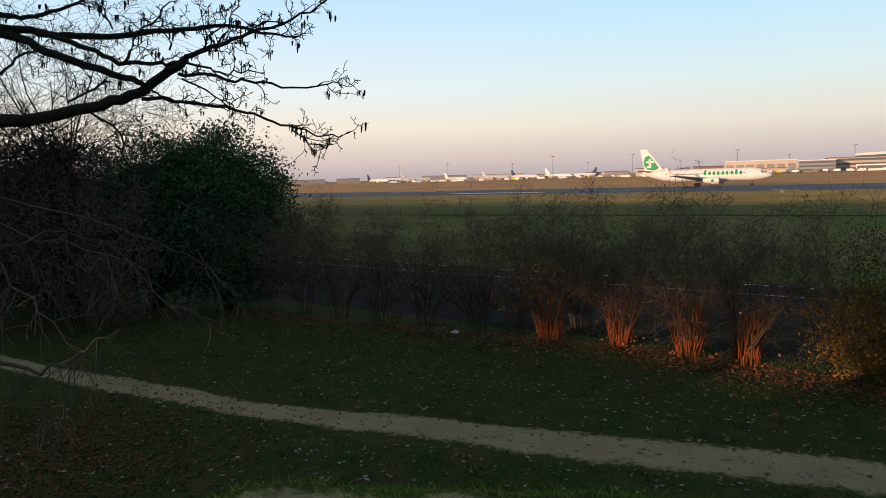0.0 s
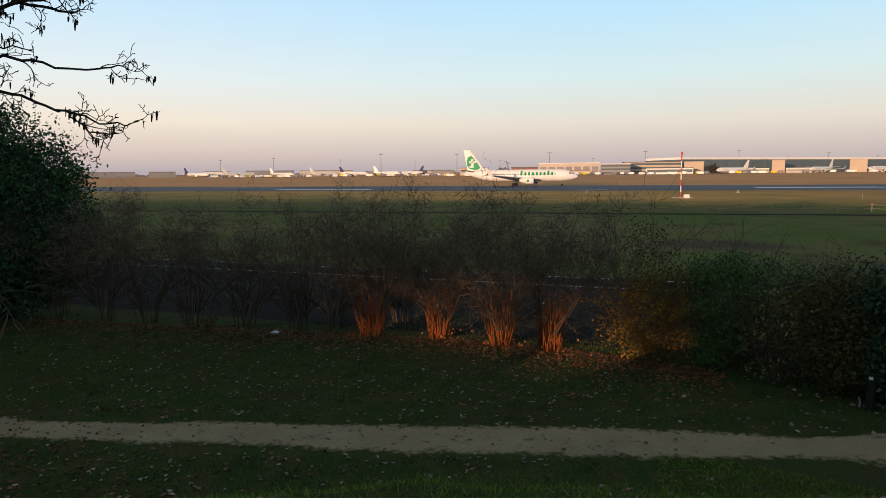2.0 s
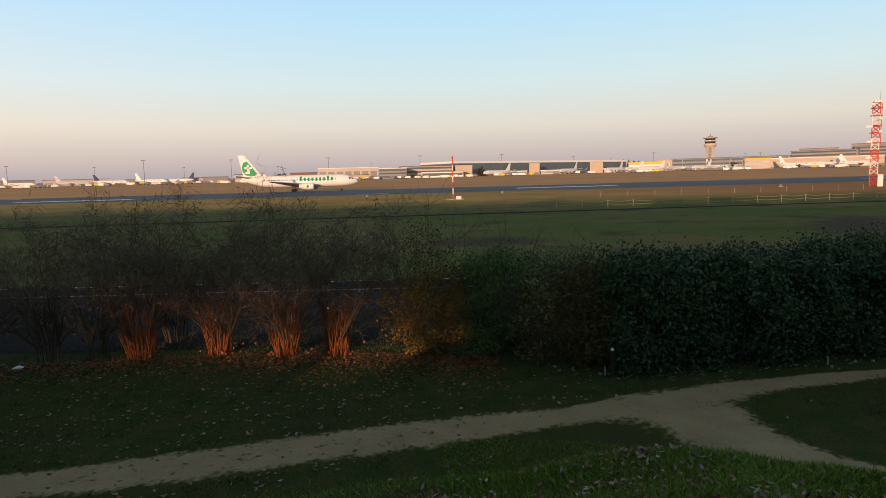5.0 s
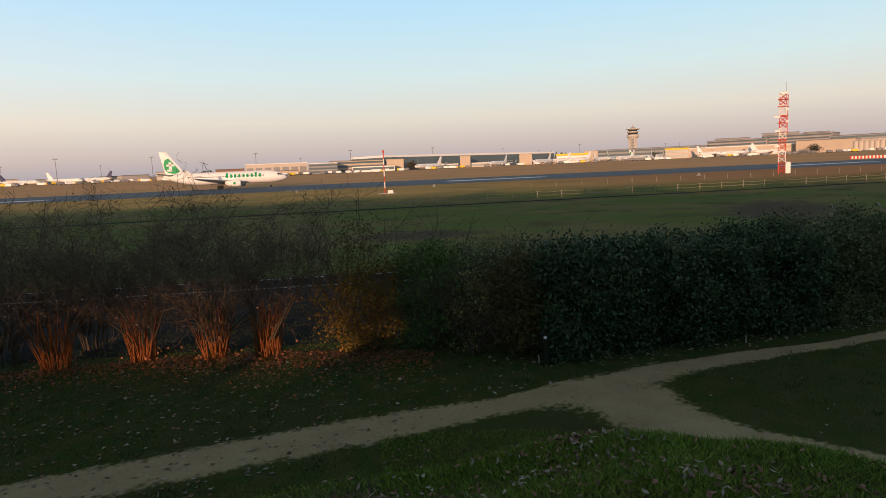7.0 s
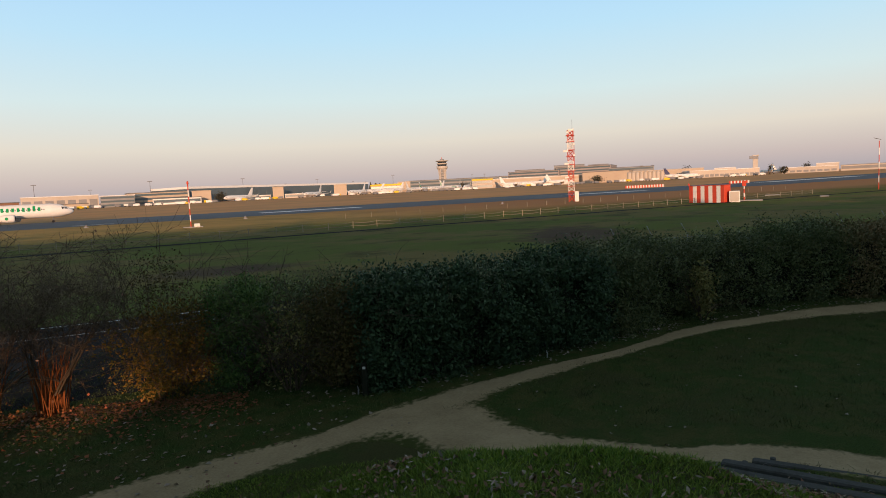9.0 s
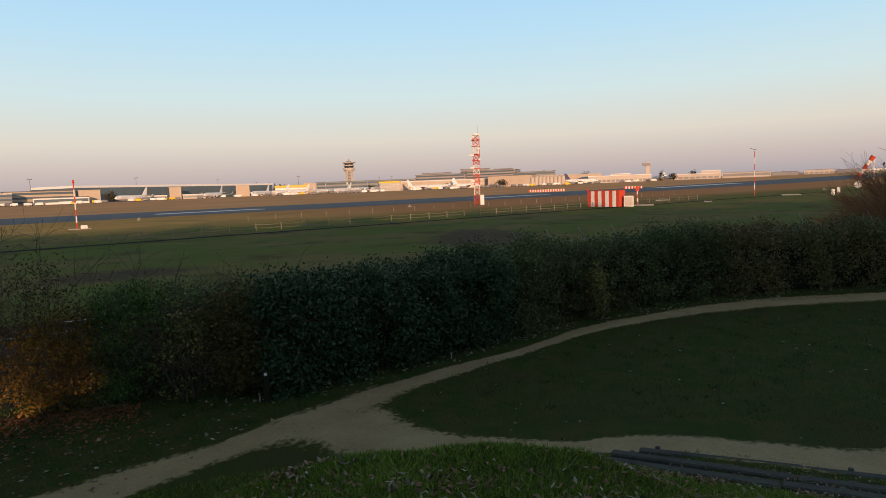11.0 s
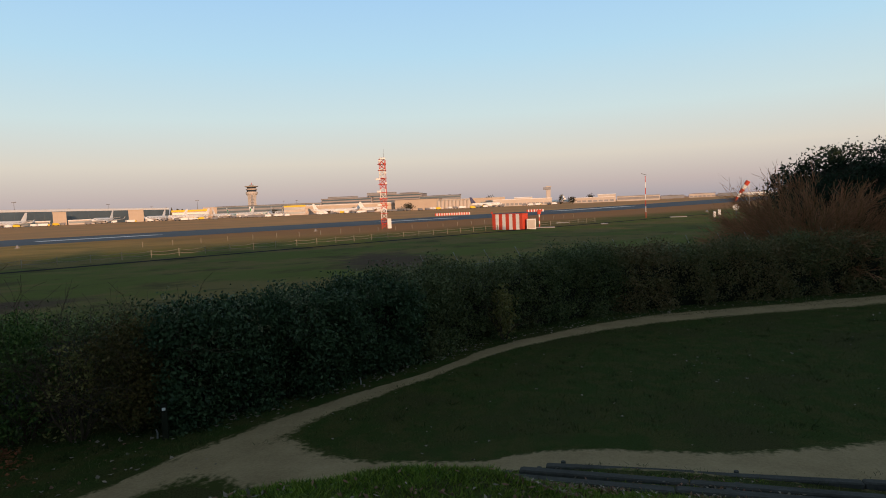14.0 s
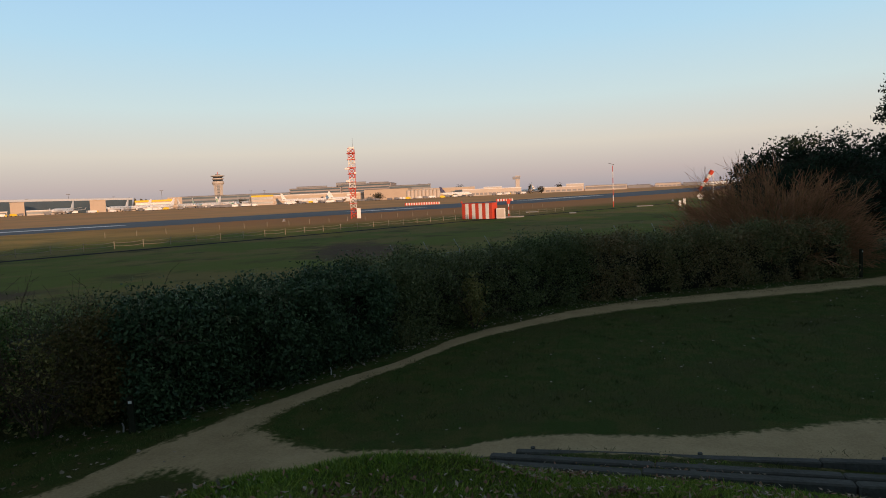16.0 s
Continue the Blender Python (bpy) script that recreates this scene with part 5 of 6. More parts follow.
def control_tower():
    x, y = spot(53.2, 1095)
    ob = thing("control_tower", "pale concrete control tower with a flared cab", "tower", at=(x, y, ground_z(x, y)), rz=-53.2)
    part("shaft", rings_up([(0, 8.4), (10, 7.4), (24, 6.8), (32, 7.4), (37, 8.4)], 8), M_CREAM, ob)
    part("window_strip", Geo().box((0, -6.3, 18.5), (4.2, 3.4, 35), bevel=0.3), M_GREYWALL, ob)
    for k in range(7):
        part("landing", Geo().box((0, -8.1, 4 + k * 4.6), (4.4, 0.5, 1.5), bevel=0.1), M_GLASS, ob)
    part("gallery", rings_up([(34.5, 7.8), (37.0, 9.6), (40.0, 9.4)], 16), M_CREAM, ob)
    part("cab_glazing", rings_up([(40.0, 7.4), (43.0, 8.0)], 16), M_GLASS, ob)
    part("deck", rings_up([(43.0, 8.4), (44.0, 9.2), (45.0, 9.0)], 16), M_CREAM, ob)
    part("cab_glazing", rings_up([(45.0, 6.6), (47.4, 7.6)], 16), M_GLASS, ob)
    part("roof", rings_up([(47.4, 8.4), (48.6, 11.2), (49.3, 11.0), (49.6, 5.0)], 16), M_CREAM, ob)
    part("top_cab", rings_up([(49.6, 3.6), (51.2, 3.8), (51.6, 3.0)], 12), M_GREYWALL, ob)
    g = Geo()
    g.tube([(0, 0, 51.6), (0, 0, 55.0)], 0.5, 6)
    part("aerial", g, M_RED, ob)


def rings_up(levels, sides=16):
    g = Geo()
    for z, r in levels:
        g.v += [(r * math.cos(2 * math.pi * (k + 0.5) / sides), r * math.sin(2 * math.pi * (k + 0.5) / sides), z) for k in range(sides)]
    for i in range(len(levels) - 1):
        g.f += [(i * sides + k, i * sides + (k + 1) % sides, (i + 1) * sides + (k + 1) % sides, (i + 1) * sides + k) for k in range(sides)]
    g.f += [tuple(reversed(range(sides))), tuple((len(levels) - 1) * sides + k for k in range(sides))]
    return g


control_tower()
x, y = spot(79.0, 840)
ob = thing("watch_tower", "slim cream tower with a projecting cabin", "tower", at=(x, y, ground_z(x, y)), rz=-79)
part("shaft", Geo().box((0, 0, 9.5), (5.5, 5.5, 20), bevel=0.3), M_CREAM, ob)
part("cabin", Geo().box((-1.5, 0, 20.6), (9.5, 7, 3.4), bevel=0.3), M_GREYWALL, ob)
part("roof", Geo().box((0.4, 0, 22.8), (7, 6, 1.2), bevel=0.2), M_CREAM, ob)


def lamp_mast(az, d, h):
    x, y = spot(az, d)
    ob = thing("floodlight_mast", "tall slim apron floodlight mast", "lamp post", group="apron floodlights", at=(x, y, ground_z(x, y)), rz=-az)
    g = Geo()
    g.tube([(0, 0, 0), (0, 0, h)], [0.35, 0.2], 8)
    part("pole", g, M_GREYMETAL, ob)
    part("crossbar", Geo().box((0, 0, h), (4.4, 0.5, 0.35), bevel=0.05), M_GREYMETAL, ob)
    for k in (-1.6, -0.5, 0.6, 1.6):
        part("floodlight", Geo().box((k, -0.3, h + 0.35), (0.8, 0.6, 0.5), bevel=0.05), M_GREYMETAL, ob)
    return ob


mast0 = None
for az, d in ((6.0, 720), (12.7, 740), (20.8, 730), (28.8, 730), (36.0, 760), (42.2, 960), (48.8, 900), (24.5, 1050), (32.5, 1100), (-3.2, 900), (2.5, 1000), (-7.5, 1000), (9.0, 1100), (55.8, 1150), (56.9, 1150), (70.3, 1150), (71.2, 1150), (16.5, 1150), (39.5, 1200), (45.3, 1250)):
    if mast0 is None:
        mast0 = lamp_mast(az, d, 24.0)
    else:
        x, y = spot(az, d)
        copy_thing(mast0, pose(x, y, ground_z(x, y), 0, 0, -az))


def vehicle(kind, at, rz):
    lab = {"van": "white service van on the apron", "truck": "white and yellow airport truck", "dark": "dark van on the apron", "orange": "small orange service car"}[kind]
    ob = thing("service_" + ("truck" if kind == "truck" else "van"), lab, "vehicle", group="apron vehicles", at=at, rz=rz)
    col = {"van": M_WHITE, "truck": M_WHITE, "dark": M_GREYMETAL, "orange": M_YELLOWPAINT}[kind]
    L = 8.5 if kind == "truck" else 5.2
    part("body", Geo().box((-0.6, 0, 1.5), (L - 1.4, 2.1, 1.9), bevel=0.15), col, ob)
    cab = part("cab", Geo().box((L / 2 - 0.8, 0, 1.25), (1.5, 2.0, 1.5), bevel=0.2), M_YELLOWPAINT if kind == "truck" else col, ob)
    part("windscreen", Geo().box((L / 2 - 0.45, 0, 1.6), (0.9, 1.9, 0.55), bevel=0.1), M_GLASS, cab)
    for sx in (-L * 0.33, L * 0.3):
        for sy in (-0.95, 0.95):
            g = Geo()
            g.tube([(sx, sy - 0.12, 0.4), (sx, sy + 0.12, 0.4)], 0.4, 10)
            part("wheel", g, M_TYRE, ob)
    return ob


rv = random.Random(8)
cars = {}
for k in range(210):
    az = rv.choice([rv.uniform(8, 34), rv.uniform(33, 56), rv.uniform(50, 80), rv.uniform(-8, 12)])
    d = rv.uniform(560, 630) if 12 < az < 34 else rv.uniform(600, 700)
    kind = rv.choice(["van", "van", "dark", "truck", "dark", "van", "dark", "orange"])
    x, y = spot(az, d)
    p = (x, y, ground_z(x, y))
    rz = rv.choice([-az, -az + 15, 180 - az, HEAD])
    if kind in cars:
        copy_thing(cars[kind], pose(*p, 0, 0, rz))
    else:
        cars[kind] = vehicle(kind, p, rz)


def banded_pole(az, d, h, name, label, bands=7, r=0.09, base=None):
    x, y = spot(az, d)
    ob = thing(name, label, "pole", at=(x, y, ground_z(x, y)), rz=-az)
    for k in range(bands):
        g = Geo()
        g.tube([(0, 0, h * k / bands), (0, 0, h * (k + 1) / bands)], r, 8)
        part("band", g, M_RED if k % 2 == 0 else M_SIGNALWHITE, ob)
    return ob


p = banded_pole(31.65, 109, 6.8, "marker_pole", "slim red and white banded pole with a red lamp")
part("lamp", rings_up([(6.8, 0.12), (6.95, 0.18), (7.2, 0.16), (7.3, 0.05)], 8), M_RED, p)
part("base_box", Geo().box((0.9, -0.4, 0.3), (0.9, 0.6, 0.6), bevel=0.05), M_SIGNALWHITE, p)
part("plinth", Geo().box((0.3, 0, 0.06), (3.0, 1.4, 0.14), bevel=0.03), M_KERB, p)
p = banded_pole(87.2, 150, 9.3, "marker_pole", "tall red and white banded pole with a small weather vane", r=0.075)
g = Geo()
g.tube([(-0.9, 0, 9.9), (0.3, 0, 9.5)], 0.06, 5)
part("vane", g, M_GREYMETAL, p)


def lattice_mast():
    x, y = spot(64.45, 147)
    ob = thing("lattice_mast", "red and white lattice radio mast with small antennas", "mast", at=(x, y, ground_z(x, y)), rz=-64)
    h, w, n = 15.7, 1.2, 14
    for s in range(7):
        sec = Geo()
        z0, z1 = h * s / 7, h * (s + 1) / 7
        for sx in (-1, 1):
            for sy in (-1, 1):
                sec.tube([(sx * w / 2, sy * w / 2, z0), (sx * w / 2, sy * w / 2, z1)], 0.085, 5)
        for k in range(2):
            a, b = z0 + (z1 - z0) * k / 2, z0 + (z1 - z0) * (k + 1) / 2
            for c, d in (((-1, -1), (1, -1)), ((1, -1), (1, 1)), ((1, 1), (-1, 1)), ((-1, 1), (-1, -1))):
                sec.tube([(c[0] * w / 2, c[1] * w / 2, a), (d[0] * w / 2, d[1] * w / 2, b)], 0.06, 4)
                sec.tube([(d[0] * w / 2, d[1] * w / 2, a), (c[0] * w / 2, c[1] * w / 2, b)], 0.06, 4)
                sec.tube([(c[0] * w / 2, c[1] * w / 2, b), (d[0] * w / 2, d[1] * w / 2, b)], 0.06, 4)
        part("section", sec, M_RED if s % 2 == 0 else M_SIGNALWHITE, ob)
    for z in (3.4, 5.2, 6.8, 8.2, 10.0, 11.4, 13.2, 14.6):
        part("platform", Geo().box((0, 0, z), (1.9, 1.8, 0.12), bevel=0.03), M_RED, ob)
    for x0, z, sx in ((-1.0, 11.2, 1.4), (-0.9, 8.4, 1.2), (-0.9, 5.4, 1.2), (0.7, 12.6, 0.6), (0.75, 10.2, 0.6), (0.2, 15.8, 1.6), (-0.5, 15.3, 0.7)):
        part("antenna_box", Geo().box((x0, -0.7, z), (sx * 0.8, 0.5, 0.42), bevel=0.06), M_SIGNALWHITE, ob)
    g = Geo()
    g.tube([(0.8, 0.0, 7.5), (0.85, 0, 15.5)], 0.06, 5)
    part("cable_ladder", g, M_RED, ob)
    g = Geo()
    g.tube([(0.5, 0, 15.7), (0.5, 0, 18.0)], 0.03, 5)
    part("aerial", g, M_GREYMETAL, ob)
    part("cabinet", Geo().box((1.1, -0.6, 1.1), (0.9, 0.9, 2.3), bevel=0.06), M_SIGNALWHITE, ob)


lattice_mast()


def striped_cabin():
    a, b = Vector(spot(74.05, 110.0)), Vector(spot(76.75, 106.5))
    ang = math.degrees(math.atan2(b.y - a.y, b.x - a.x))
    L = (b - a).length
    ob = thing("equipment_cabin", "long equipment cabin with bold red and white upright stripes", "cabin", at=(a.x, a.y, ground_z(a.x, a.y)), rz=ang)
    n = 9
    for k in range(n):
        part("panel", Geo().box((L * (k + 0.5) / n, 0.8, 1.3), (L / n - 0.02, 1.6, 2.6), bevel=0.03), M_RED if k % 2 == 0 else M_SIGNALWHITE, ob)
    part("roof", Geo().box((L / 2, 0.8, 2.64), (L + 0.1, 1.7, 0.08), bevel=0.04), M_RED, ob)
    part("beacon", rings_up([(2.73, 0.14), (2.95, 0.16), (3.1, 0.06)], 8), M_RED, ob)
    x, y = spot(77.5, 107)
    o2 = thing("equipment_cabinet", "small pale equipment cabinet beside the striped cabin", "cabinet", at=(x, y, 0), rz=-78)
    part("body", Geo().box((0, 0, 0.85), (1.5, 1.2, 1.7), bevel=0.05), M_SIGNALWHITE, o2)
    part("door", Geo().box((0, -0.62, 0.85), (1.2, 0.05, 1.4), bevel=0.01), M_CREAM, o2)
    x, y = spot(78.1, 110)
    o3 = thing("plinth", "pale concrete plinth in the grass", "plinth", at=(x, y, 0), rz=-78)
    part("slab", Geo().box((0, 0, 0.08), (5.5, 2.0, 0.2), bevel=0.03), M_KERB, o3)
    x, y = spot(78.2, 112)
    o4 = banded_pole(78.2, 112, 3.0, "sensor_post", "short red and white sensor post", bands=5, r=0.09)
    part("head", Geo().box((0, 0, 2.7), (0.6, 0.4, 0.8), bevel=0.06), M_RED, o4)

    for x, y, w in ((133.9, 22.3, 2.6), (120.2, 12.5, 1.2), (150.2, 0.2, 3.4)):
        o5 = thing("plinth", "flat pale concrete slab lying in the airfield grass", "plinth", at=(x, y, ground_z(x, y)), rz=-80)
        part("slab", Geo().box((0, 0, 0.06), (w, 1.2, 0.22), bevel=0.03), M_KERB, o5)


striped_cabin()


def windsock():
    x, y = spot(94.6, 170)
    ob = thing("windsock", "red and white striped windsock on a pole", "windsock", at=(x, y, ground_z(x, y)), rz=-94)
    g = Geo()
    g.tube([(1.6, 0, 0), (1.6, 0, 7.6)], 0.09, 8)
    part("pole", g, M_SIGNALWHITE, ob)
    for k in range(5):
        t0, t1 = k / 5, (k + 1) / 5
        p0 = Vector((1.5 - 3.0 * t0, 0, 7.5 - 4.6 * t0))
        p1 = Vector((1.5 - 3.0 * t1, 0, 7.5 - 4.6 * t1))
        g = Geo()
        g.tube([p0, p1], [0.55 - 0.25 * t0, 0.55 - 0.25 * t1], 10)
        part("sleeve_band", g, M_RED if k % 2 == 0 else M_SIGNALWHITE, ob)


windsock()
for az, d, h, r in ((94.2, 120, 2.7, 0.52), (92.6, 118, 1.6, 0.3), (92.95, 118, 1.9, 0.3)):
    x, y = spot(az, d)
    ob = thing("airfield_sign", "small round pale airfield sign on a post" if r > 0.5 else "short pale airfield marker on a post", "sign", at=(x, y, ground_z(x, y)), rz=-az)
    g = Geo()
    g.tube([(0, 0, 0), (0, 0, h - r)], 0.07, 6)
    part("post", g, M_GREYMETAL, ob)
    g = Geo()
    if r > 0.5:
        g.tube([(0, -0.06, h - r), (0, 0.06, h - r)], r, 18)
    else:
        g.box((0, 0, h - 0.5), (0.45, 0.3, 1.0), bevel=0.05)
    part("plate", g, M_SIGNALWHITE, ob)
# low red and white barriers past the runway
for az0, az1, d in ((68.9, 72.0, 330), (77.0, 78.5, 330)):
    n = int((az1 - az0) / 0.22)
    base_ob = None
    for k in range(n):
        x, y = spot(az0 + (k + 0.5) * (az1 - az0) / n, d)
        if base_ob is None:
            base_ob = thing("barrier", "low red and white traffic barrier", "barrier", group="runway works barriers", at=(x, y, ground_z(x, y)), rz=-az0)
            w = (az1 - az0) / n * d * 0.01745
            part("block", Geo().box((0, 0, 0.6), (w * 0.5, 0.5, 1.3), bevel=0.08), M_RED, base_ob)
            part("block", Geo().box((w * 0.5, 0, 0.6), (w * 0.48, 0.5, 1.3), bevel=0.08), M_SIGNALWHITE, base_ob)
        else:
            copy_thing(base_ob, pose(x, y, ground_z(x, y), 0, 0, -az0))
for az, d in ((58.4, 150), (92.0, 190), (36.0, 140), (24.0, 142)):
    x, y = spot(az, d)
    ob = thing("runway_marker", "small dark runway marker light", "marker", at=(x, y, ground_z(x, y)), rz=-az)
    part("body", Geo().box((0, 0, 0.3), (0.4, 0.25, 0.5), bevel=0.06), M_GREYMETAL, ob)
    part("foot", Geo().box((0, 0, 0.06), (0.9, 0.5, 0.12), bevel=0.03), M_KERB, ob)


M_FENCEPOST = material("pale_wood_post", (0.30, 0.25, 0.17), (0.22, 0.18, 0.13), 2, 0.85)


# post-and-wire fence across the airfield
def field_fence():
    d = FENCE_D
    p0 = Vector((45.0, 58.4))
    ob = thing("wire_fence", "low post-and-rope fence across the airfield grass", "fence")
    step = 3.0
    posts = Geo().box((0, 0, 0.38), (0.075, 0.075, 0.9), bevel=0.015).mesh("post")
    posts.materials.append(M_FENCEPOST)
    prev = None
    for k in range(-26, 34):
        q = p0 + d * (k * step)
        z = ground_z(q.x, q.y)
        o = new("post", posts)
        o.parent = ob
        o.location = (q.x, q.y, z)
        if prev:
            for zz, sag in ((0.74, 0.13), (0.36, 0.11)):
                a, b = Vector((prev[0], prev[1], prev[2] + zz)), Vector((q.x, q.y, z + zz))
                g = Geo()
                g.tube([a.lerp(b, t / 6) - Vector((0, 0, sag * 4 * (t / 6) * (1 - t / 6))) for t in range(7)], 0.02, 4)
                part("rope", g, M_FENCEPOST, ob)
        prev = (q.x, q.y, z)
    # second, further length
    prev = None
    for k in range(0, 26):
        q = Vector((78, 77)) + d * (k * 4.6)
        o = new("post", posts)
        o.parent = ob
        o.location = (q.x, q.y, ground_z(q.x, q.y))


field_fence()


# distant trees and the rim of the plain, its haze put into the colour
def far_ridge(d, az0, az1, h, seed, mat, step=0.12):
    rng = np.random.default_rng(seed)
    azs = np.arange(az0, az1, step)
    g = Geo()
    for i, a in enumerate(azs):
        x, y = spot(a, d)
        z = ground_z(x, y)
        hh = h * (0.75 + 0.25 * math.sin(a * 0.9 + seed) + 0.2 * rng.normal())
        x2, y2 = spot(a, d + 60)
        g.v += [(x, y, z - 4), (x, y, z + max(2, hh)), (x2, y2, z + max(2, hh * 0.9)), (x2, y2, z - 4)]
    for i in range(len(azs) - 1):
        a = i * 4
        g.f += [(a, a + 4, a + 5, a + 1), (a + 1, a + 5, a + 6, a + 2)]
    ob = part("backdrop", g, mat)
    tagged(ob, "hazy line of distant trees and roofs on the horizon", "backdrop", kind="structure")


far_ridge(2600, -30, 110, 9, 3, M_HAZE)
far_ridge(1250, 30, 52, 17, 4, M_FARTREE, 0.1)


def far_tree(az, d, h, r, seed):
    rng = np.random.default_rng(seed)
    x, y = spot(az, d)
    ob = thing("far_tree", "dark roadside tree near the terminals", "tree", group="far trees", at=(x, y, ground_z(x, y)))
    g = Geo()
    g.tube([(0, 0, 0), (0, 0, h * 0.6)], [0.3, 0.15], 6)
    part("trunk", g, M_BARK, ob)
    u = rng.normal(size=(500, 3)) * np.array([r * 0.5, r * 0.5, h * 0.22]) + np.array([0, 0, h * 0.55])
    u = u[u[:, 2] > 0.3]
    part("crown", quads_mesh("crown", leaf_quads(rng, u, 1.3, aspect=0.8)), M_FARTREE, ob)


for k, (az, d, h, r) in enumerate(((16.6, 690, 7, 4), (17.0, 690, 7, 4), (34.1, 660, 9, 5), (80.1, 830, 11, 2.5), (81.0, 850, 8, 4), (73.9, 840, 14, 6), (82.6, 900, 11, 4), (55.0, 900, 9, 6), (66.6, 760, 8, 6))):
    far_tree(az, d, h, r, 300 + k)

for az, d, rz, kind in ((45.6, 720, 195, "white"), (52.6, 790, 185, "white"), (53.9, 820, -10, "green"), (54.6, 760, 210, "white"), (59.5, 770, -30, "white"), (61.2, 760, 150, "white"), (35.6, 650, 190, "white"), (3.6, 850, -20, "navy"), (-6.0, 760, 20, "white"), (79.8, 840, 30, "white")):
    x, y = spot(az, d)
    copy_thing(parked[kind], pose(x, y, ground_z(x, y), 0, 0, rz))


# ---- park details ----
def timber_steps():
    rng = np.random.default_rng(61)
    rows = [((11.18, 1.4), (11.95, -5.2)), ((9.97, 1.5), (10.35, -4.6)), ((8.92, 1.65), (9.3, -4.2))]
    for a, b in rows:
        z = max(ground_z(*a), ground_z(*b), ground_z((a[0] + b[0]) / 2, (a[1] + b[1]) / 2)) - 0.015
        a, b = Vector(a), Vector(b)
        L = (b - a).length
        ang = math.degrees(math.atan2(b.y - a.y, b.x - a.x))
        ob = thing("timber_step", "weathered grey timber step edging set in the bank", "step", group="timber steps", at=(a.x, a.y, z), rz=ang)
        s = 0.0
        while s < L - 0.3:
            ln = min(2.1, L - s)
            g = Geo().box((s + ln / 2, rng.normal(0, 0.012), rng.normal(0, 0.006)), (ln - 0.012, 0.15, 0.18), rz=rng.normal(0, 0.006), bevel=0.018)
            part("beam", g, M_TIMBER, ob)
            s += ln
        for s in np.arange(0.25, L, 2.4):
            g = Geo()
            g.tube([(s, 0.11, -0.35), (s, 0.11, 0.075 + rng.normal(0, 0.015))], 0.035, 7)
            part("stake", g, M_TIMBER, ob)


timber_steps()


def scatter_leaves(name, n, region, mat, size, label, seed, flat=0.82, lift=0.012, aspect=0.7):
    """Fallen leaves lying on the ground within region(rng, n)."""
    rng = np.random.default_rng(seed)
    xy = region(rng, n)
    z = height(xy[:, 0], xy[:, 1])
    pos = np.c_[xy, z + lift + rng.uniform(0, 0.015, len(xy))]
    tagged(part(name, quads_mesh(name, leaf_quads(rng, pos, size, flat=flat, aspect=aspect)), mat), label, "leaves", kind="stuff")


def along_shrubs(rng, n):
    t = rng.uniform(0, 1, n)
    line = np.array([(-6, 19.2), (-1, 16.9), (2, 15.6), (5, 14.2), (6.6, 13.2), (8.0, 12.0), (9.6, 10.4)], float)
    d = np.linspace(0, 1, len(line))
    p = np.stack([np.interp(t, d, line[:, 0]), np.interp(t, d, line[:, 1])], -1)
    off = rng.exponential(0.5, n) - 0.4
    return p + np.stack([-off * 0.5, -off * 0.86], -1) + rng.normal(0, 0.1, (n, 2))


def lawn_left(rng, n):
    p = np.stack([rng.uniform(-9, 10.5, n), rng.uniform(7.5, 17, n)], -1)
    keep = (p[:, 1] < 17.2 - 0.62 * p[:, 0]) & (rng.uniform(0, 1, n) < np.clip(1.15 - np.abs(p[:, 0] - 1.5) / 14, 0.2, 1))
    return p[keep]


def lawn_right(rng, n):
    return np.stack([rng.uniform(9, 30, n), rng.uniform(-8, 8, n)], -1)


def bank(rng, n):
    a, r = np.radians(rng.uniform(30, 112, n)), rng.uniform(2.5, 9.3, n)
    return np.stack([EX + np.sin(a) * r, EY + np.cos(a) * r], -1)


def bank_far(rng, n):
    """Drifts of leaves caught in the grass of the bank and between the timber steps."""
    a, r = np.radians(rng.uniform(26, 112, 150)), rng.uniform(2.8, 8.6, 150)
    c = np.stack([EX + np.sin(a) * r, EY + np.cos(a) * r], -1)
    w = rng.exponential(1.0, 150) + 0.15
    i = rng.choice(150, n, p=w / w.sum())
    p = c[i] + rng.normal(0, 1, (n, 2)) * rng.uniform(0.07, 0.30, 150)[i][:, None]
    loose = rng.uniform(0, 1, n) < 0.22
    return np.where(loose[:, None], bank(rng, n), p)


def under_tree(rng, n):
    return np.array([-6.0, 8.2]) + rng.normal(0, 1, (n, 2)) * np.array([2.2, 1.6])


def hedge_foot(rng, n):
    line = np.array([(10.5, 9.0), (13.8, 7.0), (17.3, 5.8), (19.6, 4.9), (23.7, 2.3), (27, -1.2), (31.5, -8.6)], float)
    t = rng.uniform(0, 1, n)
    d = np.linspace(0, 1, len(line))
    return np.stack([np.interp(t, d, line[:, 0]), np.interp(t, d, line[:, 1])], -1) + rng.normal(0, 0.22, (n, 2))


M_BROWNLEAF = material("dark_brown_leaf", (0.135, 0.066, 0.032), (0.070, 0.036, 0.020), 2.0, 0.85, island=0.6)
scatter_leaves("leaf_litter", 7000, along_shrubs, M_ORANGELEAF, 0.075, "orange-brown leaf litter under the shrubs", 101, flat=0.7)
scatter_leaves("fallen_leaves", 1500, lawn_left, M_PALELEAF, 0.08, "pale fallen leaves scattered on the lawn", 102)
scatter_leaves("fallen_leaves", 1900, lawn_left, M_DRYLEAF, 0.075, "brown fallen leaves scattered on the lawn", 103)
scatter_leaves("fallen_leaves", 260, lawn_right, M_PALELEAF, 0.07, "few pale fallen leaves on the open lawn", 104)
